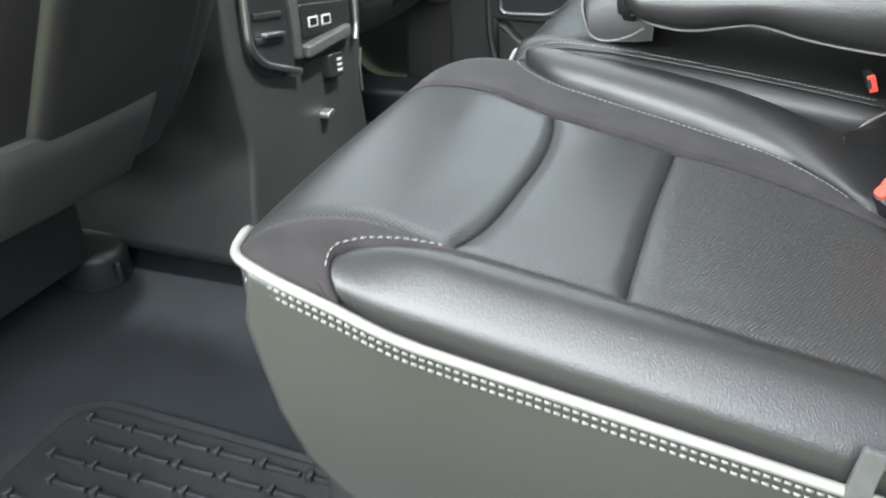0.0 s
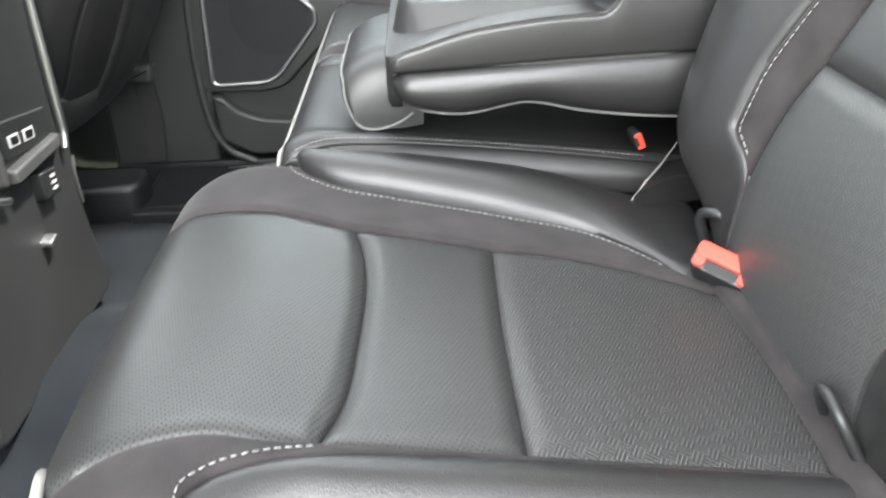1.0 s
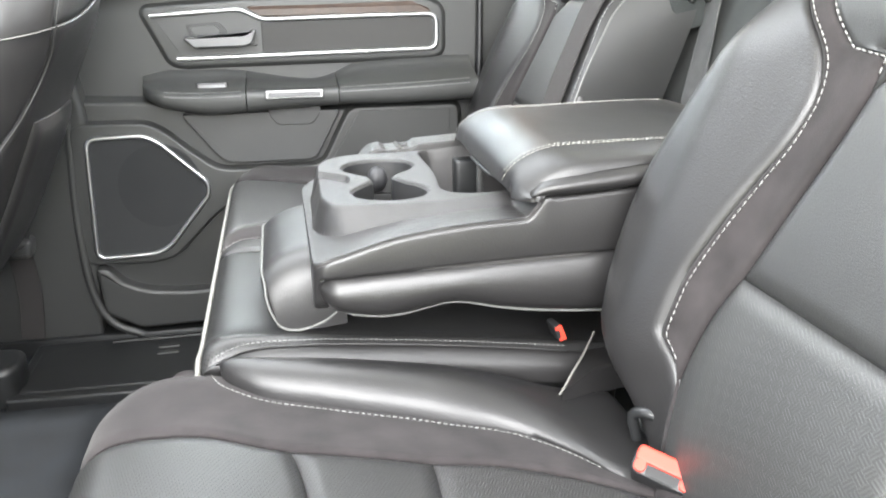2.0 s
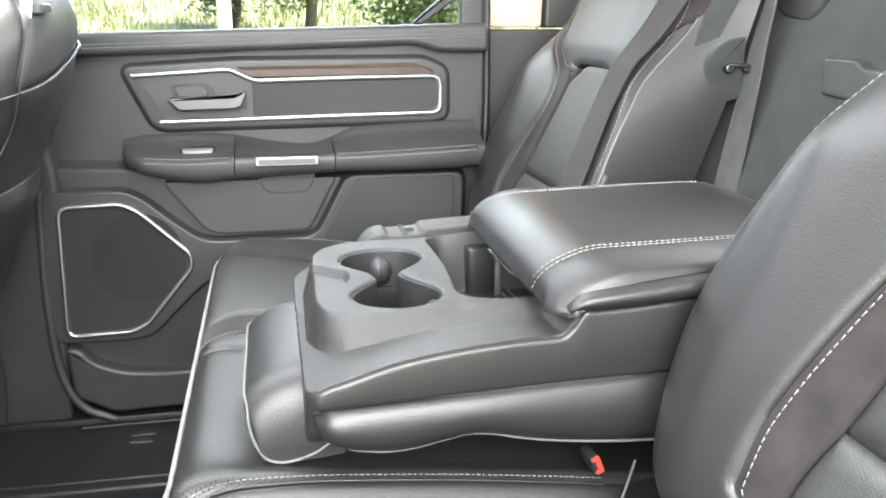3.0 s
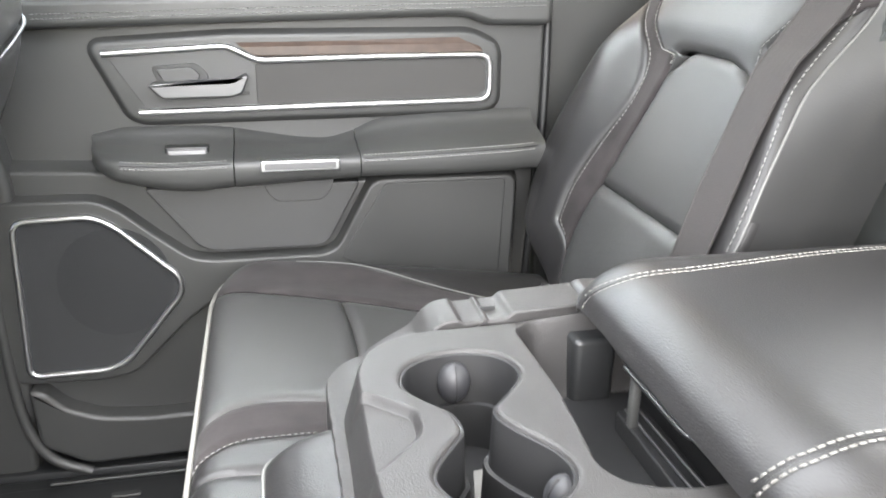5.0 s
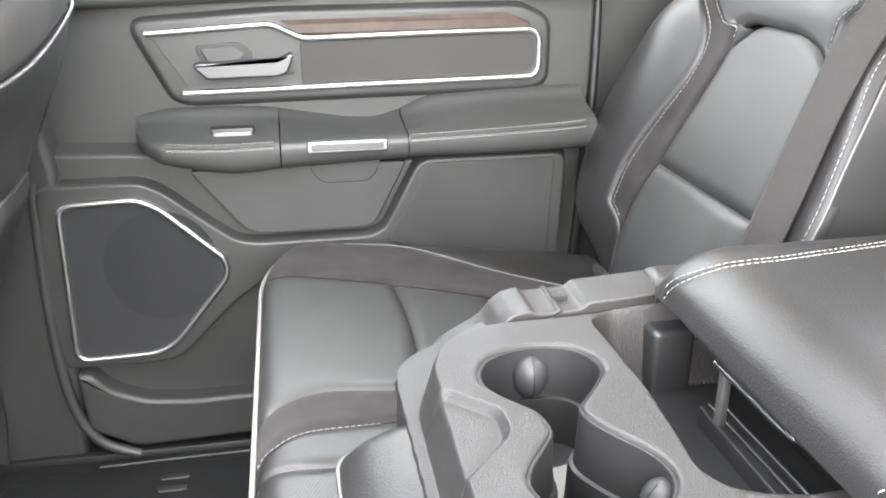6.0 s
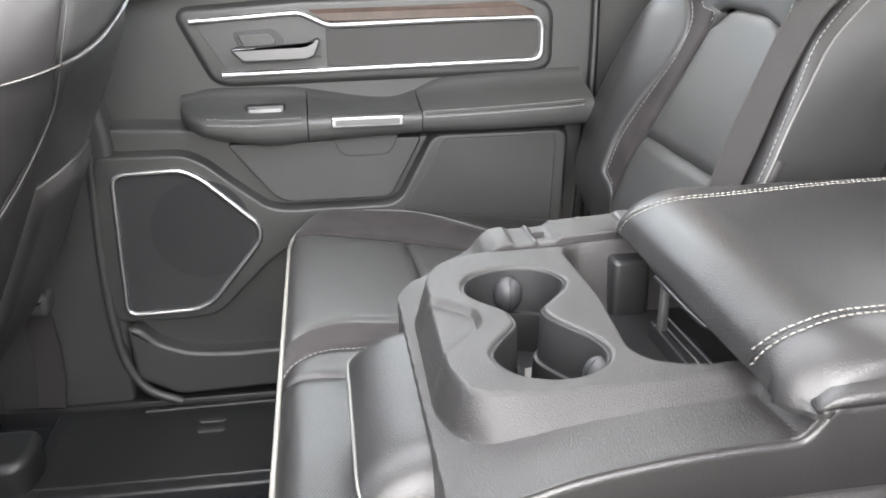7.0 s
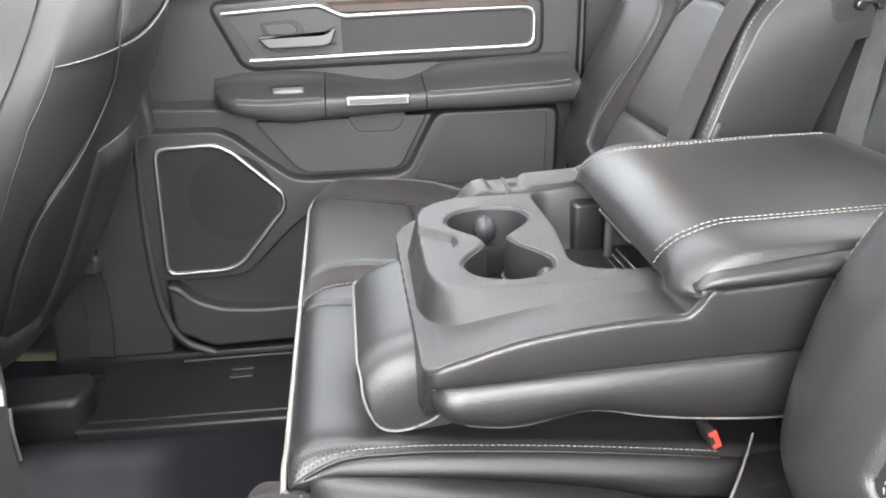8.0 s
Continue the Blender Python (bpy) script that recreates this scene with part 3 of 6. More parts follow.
# switch on the front armrest
box("window_switch", (-0.135, -0.073), (1.5345, 1.556), (0.550, 0.5625), PLASTIC_DARK, door, "window switch", bevel=0.002)
box("switch_rim", (-0.130, -0.078), (1.5310, 1.5325), (0.548, 0.5583), SATIN, door, "thin chrome rim", bevel=0.001)
# map pocket below the armrest
dslab("pocket_panel", [(-0.174, 0.496), (-0.102, 0.402), (-0.080, 0.391), (0.085, 0.391), (0.100, 0.398), (0.152, 0.496)], 1.5555, PLASTIC_LIGHT, "grey storage pocket panel", r=0.010, bevel=0.003, back=0.06)
dslab("pocket_flap", [(0.0, 0.505), (0.112, 0.505), (0.104, 0.482), (0.090, 0.468), (0.022, 0.468), (0.008, 0.482)], 1.5525, PLASTIC_LIGHT, "small grey flap", r=0.008, bevel=0.0015, back=0.02)
dslab("lower_inlay", [(0.190, 0.4915), (0.386, 0.4915), (0.380, 0.33), (0.20, 0.33), (0.118, 0.372)], 1.5492, PLASTIC, "flat grained field", r=0.008, bevel=0.0015, back=0.01)
# speaker
swell("speaker_moulding", [(-0.392, 0.19), (-0.398, 0.30), (-0.388, 0.482), (-0.245, 0.481), (-0.212, 0.464), (-0.164, 0.421), (-0.116, 0.383), (-0.085, 0.376), (0.092, 0.376), (0.116, 0.388), (0.168, 0.488), (0.184, 0.496), (0.404, 0.496), (0.398, 0.30), (0.30, 0.27), (0.02, 0.325), (-0.060, 0.330), (-0.125, 0.285), (-0.215, 0.196), (-0.26, 0.188)], 1.580, 1.552, 0.010, PLASTIC, door, "grey moulding round the speaker", r=0.020)
sp = [(-0.360, 0.4555), (-0.252, 0.459), (-0.222, 0.444), (-0.132, 0.356), (-0.132, 0.328), (-0.222, 0.220), (-0.252, 0.206), (-0.370, 0.203)]
dslab("speaker_grille", sp, 1.549, GRILLE, "dark speaker grille", r=0.014, bevel=0.002, back=0.01)
cone_line = [(-0.228 + 0.084 * math.cos(q), 0.352 + 0.088 * math.sin(q)) for q in np.linspace(0, 2 * np.pi, 40, endpoint=False)]
dslab("speaker_cone", cone_line, 1.5482, CONE, "dark round cone showing through the grille", bevel=0.0005, back=0.006)
sp_loop = fillet(sp, 0.02)
sweep("speaker_trim", np.stack([sp_loop[:, 0], np.full(len(sp_loop), 1.548), sp_loop[:, 1]], 1), SEC, CHROME, door, "polished chrome speaker trim", up=(0, -1, 0), closed=True)
swell("recess_back", [(-0.388, 0.10), (0.40, 0.10), (0.41, 0.49), (-0.14, 0.49), (-0.19, 0.508), (-0.235, 0.517), (-0.388, 0.523)], D + 0.008, 1.5745, 0.016, PLASTIC, door, "", r=0.02)
# bottom bin with a curled lip
dslab("bottom_pocket", [(-0.376, 0.183), (-0.352, 0.178), (-0.325, 0.147), (-0.275, 0.126), (-0.20, 0.119), (0.10, 0.123), (0.10, 0.05), (-0.30, 0.04), (-0.37, 0.08)], 1.540, PLASTIC, "storage bin at the door bottom", r=0.015, bevel=0.008, back=0.07)
tube("door_edge", curve([(-0.392, 1.56, 0.49), (-0.40, 1.556, 0.3), (-0.392, 1.55, 0.14), (-0.36, 1.545, 0.06), (-0.30, 1.545, 0.025)], 30), 0.009, PLASTIC, door, "rounded moulding", up=(0, 1, 0))
# window above
dslab("window_divider", [(0.340, 0.782), (0.452, 0.860), (0.452, 0.885), (0.42, 0.868), (0.318, 0.782)], D + 0.055, PLASTIC_DARK, "dark window divider", r=0.002, bevel=0.003, back=0.02)
dslab("window_frame", [(0.418, 0.779), (0.468, 0.779), (0.462, 1.20), (0.420, 1.20)], D + 0.045, PLASTIC, "dark window frame", r=0.004, bevel=0.006, back=0.03)
dslab("window_frame", [(-0.47, 1.14), (0.462, 1.14), (0.462, 1.20), (-0.47, 1.20)], D + 0.045, PLASTIC, "dark window frame", r=0.004, bevel=0.006, back=0.03)
pane = slab("pane", [(-0.45, 0.765), (0.43, 0.765), (0.43, 1.15), (-0.45, 1.15)], "y", D + 0.070, D + 0.066, GLASS, door, "clear window glass", bevel=0.0005)
pane.visible_shadow = False

# ---- floor items ----
lid = thing("floor_bin_lid", "black ribbed rubber lid in the floor", "floor lid", (-0.33, 0.15, 0.0), group="floor lids")
slab("lid_plate", [(-0.525, 0.02), (-0.12, 0.02), (-0.12, 0.262), (-0.500, 0.270), (-0.525, 0.245)], "z", -0.005, 0.008, RUBBER, lid, r=0.015, bevel=0.005)
for row in range(7):
    y = 0.240 - 0.0325 * row
    for k in range(7):
        x = -0.490 + 0.0325 * (row % 2) * 0.9 + 0.0605 * k
        if x + 0.05 < -0.125:
            slab("rib", [(x, y - 0.004), (x + 0.045, y - 0.004), (x + 0.045, y + 0.004), (x, y + 0.004)], "z", 0.008, 0.0135, RUBBER, lid, r=0.0035, bevel=0.003, seg=2)
            slab("rib_end", [(x - 0.010, y - 0.006), (x, y - 0.006), (x, y + 0.008), (x - 0.010, y + 0.008)], "z", 0.008, 0.016, RUBBER, lid, r=0.004, bevel=0.003, seg=2)
slab("lid_rim", [(-0.55, 0.005), (-0.10, 0.005), (-0.10, 0.275), (-0.505, 0.288), (-0.55, 0.255)], "z", -0.008, 0.003, PLASTIC_DARK, lid, r=0.02, bevel=0.003)

lid = thing("floor_bin_lid", "black plastic storage lid in the floor beside the door", "floor lid", (-0.33, 1.42, 0.0), group="floor lids")
slab("lid_rim", [(-0.515, 1.295), (-0.08, 1.288), (-0.08, 1.545), (-0.515, 1.545)], "z", -0.005, 0.020, PLASTIC_DARK, lid, r=0.008, bevel=0.006)
slab("lid_plate", [(-0.495, 1.318), (-0.09, 1.312), (-0.09, 1.512), (-0.42, 1.512), (-0.495, 1.49)], "z", 0.019, 0.024, PLASTIC_DARK, lid, r=0.01, bevel=0.003)
for dy in (0, 0.03):
    slab("grip_mark", [(-0.26, 1.435 + dy), (-0.215, 1.435 + dy), (-0.215, 1.447 + dy), (-0.26, 1.447 + dy)], "z", 0.023, 0.027, PLASTIC, lid, "raised grip mark", r=0.005, bevel=0.002)
tube("lid_seam", [(-0.36, 1.524, 0.021), (-0.2, 1.526, 0.021), (-0.09, 1.527, 0.021)], 0.003, PLASTIC, lid)
rail = thing("seat_track_cover", "dark plastic cover over the front seat track", "track cover", (-0.57, 1.36, 0.03))
slab("cover", [(-0.72, 1.29), (-0.50, 1.31), (-0.487, 1.36), (-0.50, 1.42), (-0.72, 1.42)], "z", 0.0, 0.075, PLASTIC_DARK, rail, r=0.02, bevel=0.015)
rail2 = thing("seat_track_cover", "dark plastic cover over the front seat track", "track cover", (-0.77, 0.55, 0.03))
slab("cover", [(-1.0, 0.46), (-0.70, 0.49), (-0.67, 0.53), (-0.70, 0.58), (-1.0, 0.60)], "z", 0.0, 0.06, PLASTIC_DARK, rail2, r=0.02, bevel=0.015)
slab("bolt", [(-0.672, 0.505), (-0.660, 0.505), (-0.660, 0.512), (-0.672, 0.512)], "z", 0.02, 0.05, STEEL, rail2, "bright bolt head", r=0.003, bevel=0.003)


# ---- rear seat cushions ----
def profile(pts, start):
    """Curve in (x, z); its parameter equals x past start and runs on along the arc before it."""
    c = curve(pts, 400)
    k = int(np.argmin(np.abs(c[:, 0] - start) + 1e3 * (np.arange(len(c)) < len(c) * 0.3)))
    s = np.r_[0, np.cumsum(np.linalg.norm(np.diff(c, axis=0), axis=1))]
    a = np.where(np.arange(len(c)) >= k, c[:, 0], start - (s[k] - s))
    return (lambda v: np.interp(v, a, c[:, 0])), (lambda v: np.interp(v, a, c[:, 1])), a[0]


nx, nz, n0 = profile([(-0.110, 0.17), (-0.142, 0.23), (-0.164, 0.30), (-0.170, 0.342), (-0.162, 0.371), (-0.128, 0.3915), (-0.06, 0.3935), (0.01, 0.381), (0.14, 0.361), (0.30, 0.337), (0.38, 0.325)], -0.06)
NY0, NY1 = 0.087, 0.600


side_fall = table([(-0.40, 0.0), (-0.185, 0.0), (-0.165, 0.06), (-0.14, 0.40), (-0.10, 0.80), (-0.06, 0.93), (-0.02, 1.0), (0.40, 1.0)])


roll_height = table([(-0.40, 0.0), (-0.10, 0.004), (-0.075, 0.012), (-0.04, 0.022), (0.04, 0.031), (0.10, 0.033), (0.155, 0.033), (0.21, 0.029), (0.265, 0.019), (0.30, 0.011), (0.38, 0.004)])


def S_near(a, b):
    a, b = np.broadcast_arrays(a, b)
    x, z = nx(a), nz(a)
    w0, w1 = b - NY0, NY1 - b
    front = 1 - ramp01(a, -0.10, -0.01)
    x = x + (edge_drop(w0, 0.058, 0.034) + 0.013 * np.clip((0.36 - b) / 0.27, 0, 1) ** 2 + edge_drop(w1, 0.07, 0.055)) * front
    x = x + edge_drop(w0, 0.08, 0.045) * ramp01(-a, 0.160, 0.190)
    top = ramp01(a, -0.17, -0.06)
    z = z - edge_drop(w0, 0.055, 0.040) * side_fall(a) - edge_drop(w1, 0.035, 0.030) * top
    z = z + 0.011 * np.exp(-(((b - 0.128) / 0.022) ** 2)) * ramp01(a, -0.06, 0.02)
    t = np.clip((b - yD(a)) / (NY1 - yD(a)), 0, 1)
    z = z + roll_height(a) * (1 - np.abs(2 * t - 1) ** 2.3)
    return np.stack([x, b + 0 * a, z], -1)


yB = table([(-0.40, NY0), (-0.10, NY0), (-0.086, NY0 + 0.004), (-0.078, 0.106), (-0.060, 0.119), (-0.029, 0.131), (0.012, 0.140), (0.054, 0.146), (0.148, 0.152), (0.38, 0.152)])
yA = table([(-0.40, 0.120), (-0.135, 0.133), (-0.104, 0.149), (-0.07, 0.157), (-0.02, 0.156), (0.15, 0.1565), (0.38, 0.156)])
yC = table([(-0.40, 0.48), (-0.126, 0.476), (-0.061, 0.470), (0.016, 0.452), (0.084, 0.445), (0.141, 0.436), (0.204, 0.433), (0.288, 0.407), (0.351, 0.375), (0.38, 0.36)])
yD = table([(-0.40, 0.598), (-0.085, 0.5985), (-0.072, 0.590), (-0.05, 0.565), (-0.022, 0.546), (0.048, 0.528), (0.156, 0.507), (0.254, 0.474), (0.287, 0.444), (0.302, 0.425), (0.38, 0.40)])
seam1 = table([(0, 0.010), (0.12, 0.021), (0.4, 0.029), (0.75, 0.030), (0.92, 0.023), (1, 0.017)])
seam2 = table([(0, 0.139), (0.5, 0.138), (1, 0.142)])

near_seat = thing("rear_seat", "black vinyl rear seat with perforated inserts, suede bands and pale piping", "rear seat", (0.2, 0.34, 0.0), group="rear seats")
near_c = box("cushion", (-0.10, 0.37), (0.115, 0.58), (0.03, 0.305), PLASTIC_DARK, near_seat, "vinyl seat cushion", bevel=0.01, r=0.02)
panel("insert_front", S_near, const(-0.27), seam1, yA, yC, 70, 50, PERF_HOLES, near_c, "finely punched vinyl front insert", dep=0.006, r=0.016)
panel("insert_middle", S_near, seam1, seam2, yA, yC, 40, 50, PERF_MID, near_c, "perforated vinyl insert", dep=0.006, r=0.016)
panel("insert_rear", S_near, seam2, const(0.372), yA, yC, 50, 50, PERF, near_c, "perforated vinyl insert", dep=0.006, r=0.016)
panel("suede_band", S_near, const(-0.27), const(0.37), yB, yA, 260, 16, SUEDE, near_c, "dark suede band", dep=0.003, r=0.006)
panel("suede_band", S_near, const(-0.27), const(0.37), yC, yD, 90, 20, SUEDE, near_c, "dark suede band", dep=0.003, r=0.006)
panel("side_bolster", S_near, const(-0.086), const(0.37), const(NY0), yB, 200, 20, LEATHER, near_c, "glossy vinyl side bolster", dep=0.004, r=0.008)
panel("side_bolster", S_near, const(-0.082), const(0.37), yD, const(NY1), 80, 24, LEATHER, near_c, "glossy vinyl side bolster", dep=0.004, r=0.008)


def on(S, pts, n, lift=0.001):
    c = curve(pts, n)
    p = S(c[:, 0], c[:, 1])
    p[:, 2] += lift
    return p


def lifted(S, a, b, out=1.0, h=0.0009):
    """Points of a surface, raised a little along its normal."""
    a, b = np.broadcast_arrays(a, b)
    P, e = S(a, b), 1e-4
    N = np.cross(S(a + e, b) - P, S(a, b + e) - P)
    return P + out * h * N / np.linalg.norm(N, axis=-1, keepdims=True)


av = np.linspace(-0.084, 0.012, 40)
stitches(lifted(S_near, av, yB(av) + 0.006), THREAD, near_c, "pale top stitching")
av = np.linspace(-0.075, 0.30, 90)
stitches(lifted(S_near, av, yD(av) - 0.008), THREAD, near_c, "pale top stitching")
th = np.linspace(0, np.pi / 2, 24)
pa = np.r_[np.linspace(0.33, -0.13, 60), -0.13 - 0.032 * np.sin(th), -0.162 - 0.09 * ramp01(np.linspace(0, 1, 50), 0.03, 0.28)]
pb = np.r_[np.full(60, NY0), NY0 + 0.036 * (1 - np.cos(th)), np.linspace(NY0 + 0.036, 0.55, 50)]
pipe = S_near(pa, pb) + np.array([-0.002, -0.003, 0.0])
pipe = curve(pipe[::3], 200)
for _ in range(40):
    mid = 0.5 * pipe[1:-1] + 0.25 * (pipe[:-2] + pipe[2:])
    pipe[1:-1] += (mid - pipe[1:-1]) * ramp01(pipe[1:-1, :1], -0.115, -0.085)
tube("piping", pipe, 0.0040, PIPING, near_c, "pale vinyl piping")
top_line = pipe[(pipe[:, 0] > -0.125) & (pipe[:, 1] < 0.105)]
top_line = [(x, z - 0.002) for x, y, z in top_line[::-8]]
pan = np.array(top_line + [(0.332, 0.09), (0.10, 0.105), (0.03, 0.125), (-0.025, 0.150), (-0.065, 0.178), (-0.093, 0.207), (-0.112, 0.248), (-0.124, 0.295), (-0.131, 0.33)])
slab("side_panel", pan, "y", 0.16, 0.0865, LEATHER_SMOOTH, near_c, "plain grey vinyl side panel", bevel=0.010)
pp = pipe[(pipe[:, 1] < 0.100) & (pipe[:, 0] > -0.145)]
for k in (0.0095, 0.0160):
    stitches(pp + [0, 0.001, -k], THREAD, near_c, "pale double stitching", step=0.0064, length=0.0048, wide=0.0022, up=(0, -1, 0))

slab("pull_strap", [(0.283, 0.230), (0.297, 0.230), (0.300, 0.300), (0.303, 0.334), (0.289, 0.337), (0.285, 0.300)], "y", 0.084, 0.0795, WEB_GREY, near_c, "grey webbing pull strap", r=0.004, bevel=0.0015)
slab("pull_strap", [(0.296, 0.325), (0.325, 0.312), (0.327, 0.320), (0.299, 0.335)], "y", 0.085, 0.081, WEB_GREY, near_c, "grey webbing pull strap", r=0.002, bevel=0.001)

# the wider cushion: centre place and far place
cx, cz, c0 = profile([(-0.02, 0.17), (-0.045, 0.25), (-0.064, 0.33), (-0.072, 0.375), (-0.068, 0.393), (-0.054, 0.402), (-0.02, 0.403), (0.10, 0.390), (0.25, 0.372), (0.42, 0.350)], -0.02)
CY0, CY1 = 0.603, 1.515


def S_wide(a, b):
    a, b = np.broadcast_arrays(a, b)
    x, z = cx(a), cz(a)
    w0, w1 = b - CY0, CY1 - b
    front = 1 - ramp01(a, -0.07, 0.10)
    x = x + edge_drop(w1, 0.17, 0.10) * front
    z = z - edge_drop(w0, 0.03, 0.035) * ramp01(a, -0.10, -0.03) - edge_drop(w1, 0.06, 0.045)
    z = z + 0.010 * np.exp(-(((b - 1.44) / 0.035) ** 2)) * ramp01(a, -0.02, 0.10) + 0.006 * np.exp(-(((b - 0.63) / 0.02) ** 2))
    return np.stack([x, b + 0 * a, z], -1)


wA = table([(-0.4, 0.607), (-0.056, 0.608), (-0.03, 0.615), (0.03, 0.6205), (0.13, 0.6225), (0.259, 0.6215), (0.33, 0.620), (0.42, 0.618)])
wB = table([(-0.4, 0.935), (-0.05, 0.938), (0.42, 0.945)])
wC = table([(-0.4, 0.966), (-0.065, 0.970), (-0.027, 0.993), (0.008, 1.0), (0.42, 1.01)])
wD = table([(-0.4, 1.02), (-0.07, 1.030), (-0.016, 1.060), (0.058, 1.066), (0.42, 1.07)])
wE = table([(-0.4, 1.37), (-0.038, 1.362), (0.099, 1.340), (0.22, 1.309), (0.36, 1.27), (0.42, 1.26)])
wF = table([(-0.4, 1.512), (-0.03, 1.508), (0.0, 1.492), (0.04, 1.478), (0.10, 1.460), (0.20, 1.415), (0.30, 1.368), (0.42, 1.31)])
far_seat = thing("rear_seat", "wide black vinyl rear seat for two places beside the closed door", "rear seat", (0.2, 1.05, 0.0), group="rear seats")
wide_c = box("cushion", (-0.03, 0.40), (0.62, 1.48), (0.03, 0.33), PLASTIC_DARK, far_seat, "wide vinyl seat cushion", bevel=0.01, r=0.02)
panel("edge_bolster", S_wide, const(-0.20), const(0.36), const(CY0), wA, 70, 12, LEATHER, wide_c, "vinyl edge", dep=0.003, r=0.006)
panel("centre_insert", S_wide, const(-0.20), const(0.42), wA, wB, 70, 40, PERF_FINE, wide_c, "finely perforated centre", dep=0.004, r=0.012)
panel("centre_border", S_wide, const(-0.20), const(0.42), wB, wC, 70, 8, LEATHER, wide_c, "vinyl strip", dep=0.004, r=0.008)
panel("suede_band", S_wide, const(-0.20), const(0.42), wC, wD, 70, 10, SUEDE, wide_c, "dark suede band", dep=0.003, r=0.006)
fseam1 = table([(0, 0.088), (0.3, 0.102), (0.7, 0.104), (1, 0.098)])
panel("insert_front", S_wide, const(-0.20), fseam1, wD, wE, 50, 40, LEATHER_SMOOTH, wide_c, "smooth vinyl front insert", dep=0.006, r=0.016)
panel("insert_middle", S_wide, fseam1, const(0.222), wD, wE, 30, 40, LEATHER_SMOOTH, wide_c, "vinyl insert", dep=0.006, r=0.016)
panel("insert_rear", S_wide, const(0.222), const(0.42), wD, wE, 30, 40, PERF, wide_c, "perforated vinyl insert", dep=0.006, r=0.016)
panel("suede_band", S_wide, const(-0.20), const(0.42), wE, wF, 70, 16, SUEDE, wide_c, "dark suede band", dep=0.003, r=0.006)
panel("side_bolster", S_wide, const(-0.03), const(0.42), wF, const(CY1), 60, 14, LEATHER, wide_c, "vinyl side bolster", dep=0.004, r=0.008)
av = np.linspace(-0.056, 0.33, 90)
tube("edge_seam", lifted(S_wide, av, wA(av) - 0.0012, 1.0, 0.0004), 0.0014, LEATHER, wide_c, "raised rolled seam")
stitches(lifted(S_wide, av, wA(av) + 0.0035), THREAD_DIM, wide_c, "grey top stitching", step=0.0055)
av = np.linspace(-0.075, 0.05, 40)
stitches(lifted(S_wide, av, wC(av) - 0.006), THREAD, wide_c, "pale top stitching")
av = np.linspace(0.03, 0.40, 60)
tube("bolster_seam", S_wide(av, wF(av)) + [0, 0, 0.0005], 0.0009, PIPING_DARK, wide_c, "pale seam")
bv = np.linspace(0.606, 1.505, 120)
pw = S_wide(np.full(120, -0.083), bv) + [-0.003, 0, 0]
tube("piping", pw, 0.0028, PIPING, wide_c, "pale vinyl piping")
tube("piping", curve([(-0.075, 0.600, 0.385), (-0.064, 0.600, 0.365), (-0.052, 0.600, 0.32), (-0.03, 0.600, 0.25)], 20), 0.0028, PIPING, wide_c, "pale vinyl piping", up=(1, 0, 0))
tube("rear_flap_edge", curve([(0.2975, 0.545, 0.3485), (0.307, 0.553, 0.3550), (0.3175, 0.565, 0.3615), (0.336, 0.588, 0.3660), (0.354, 0.612, 0.3725), (0.367, 0.630, 0.3770)], 24), 0.0013, PIPING, wide_c, "pale edge of the rear flap")
slab("rear_flap", [(0.296, 0.532), (0.352, 0.618), (0.42, 0.63), (0.42, 0.585), (0.35, 0.572)], "z", 0.330, 0.361, LEATHER, wide_c, "dark rear flap", bevel=0.003)


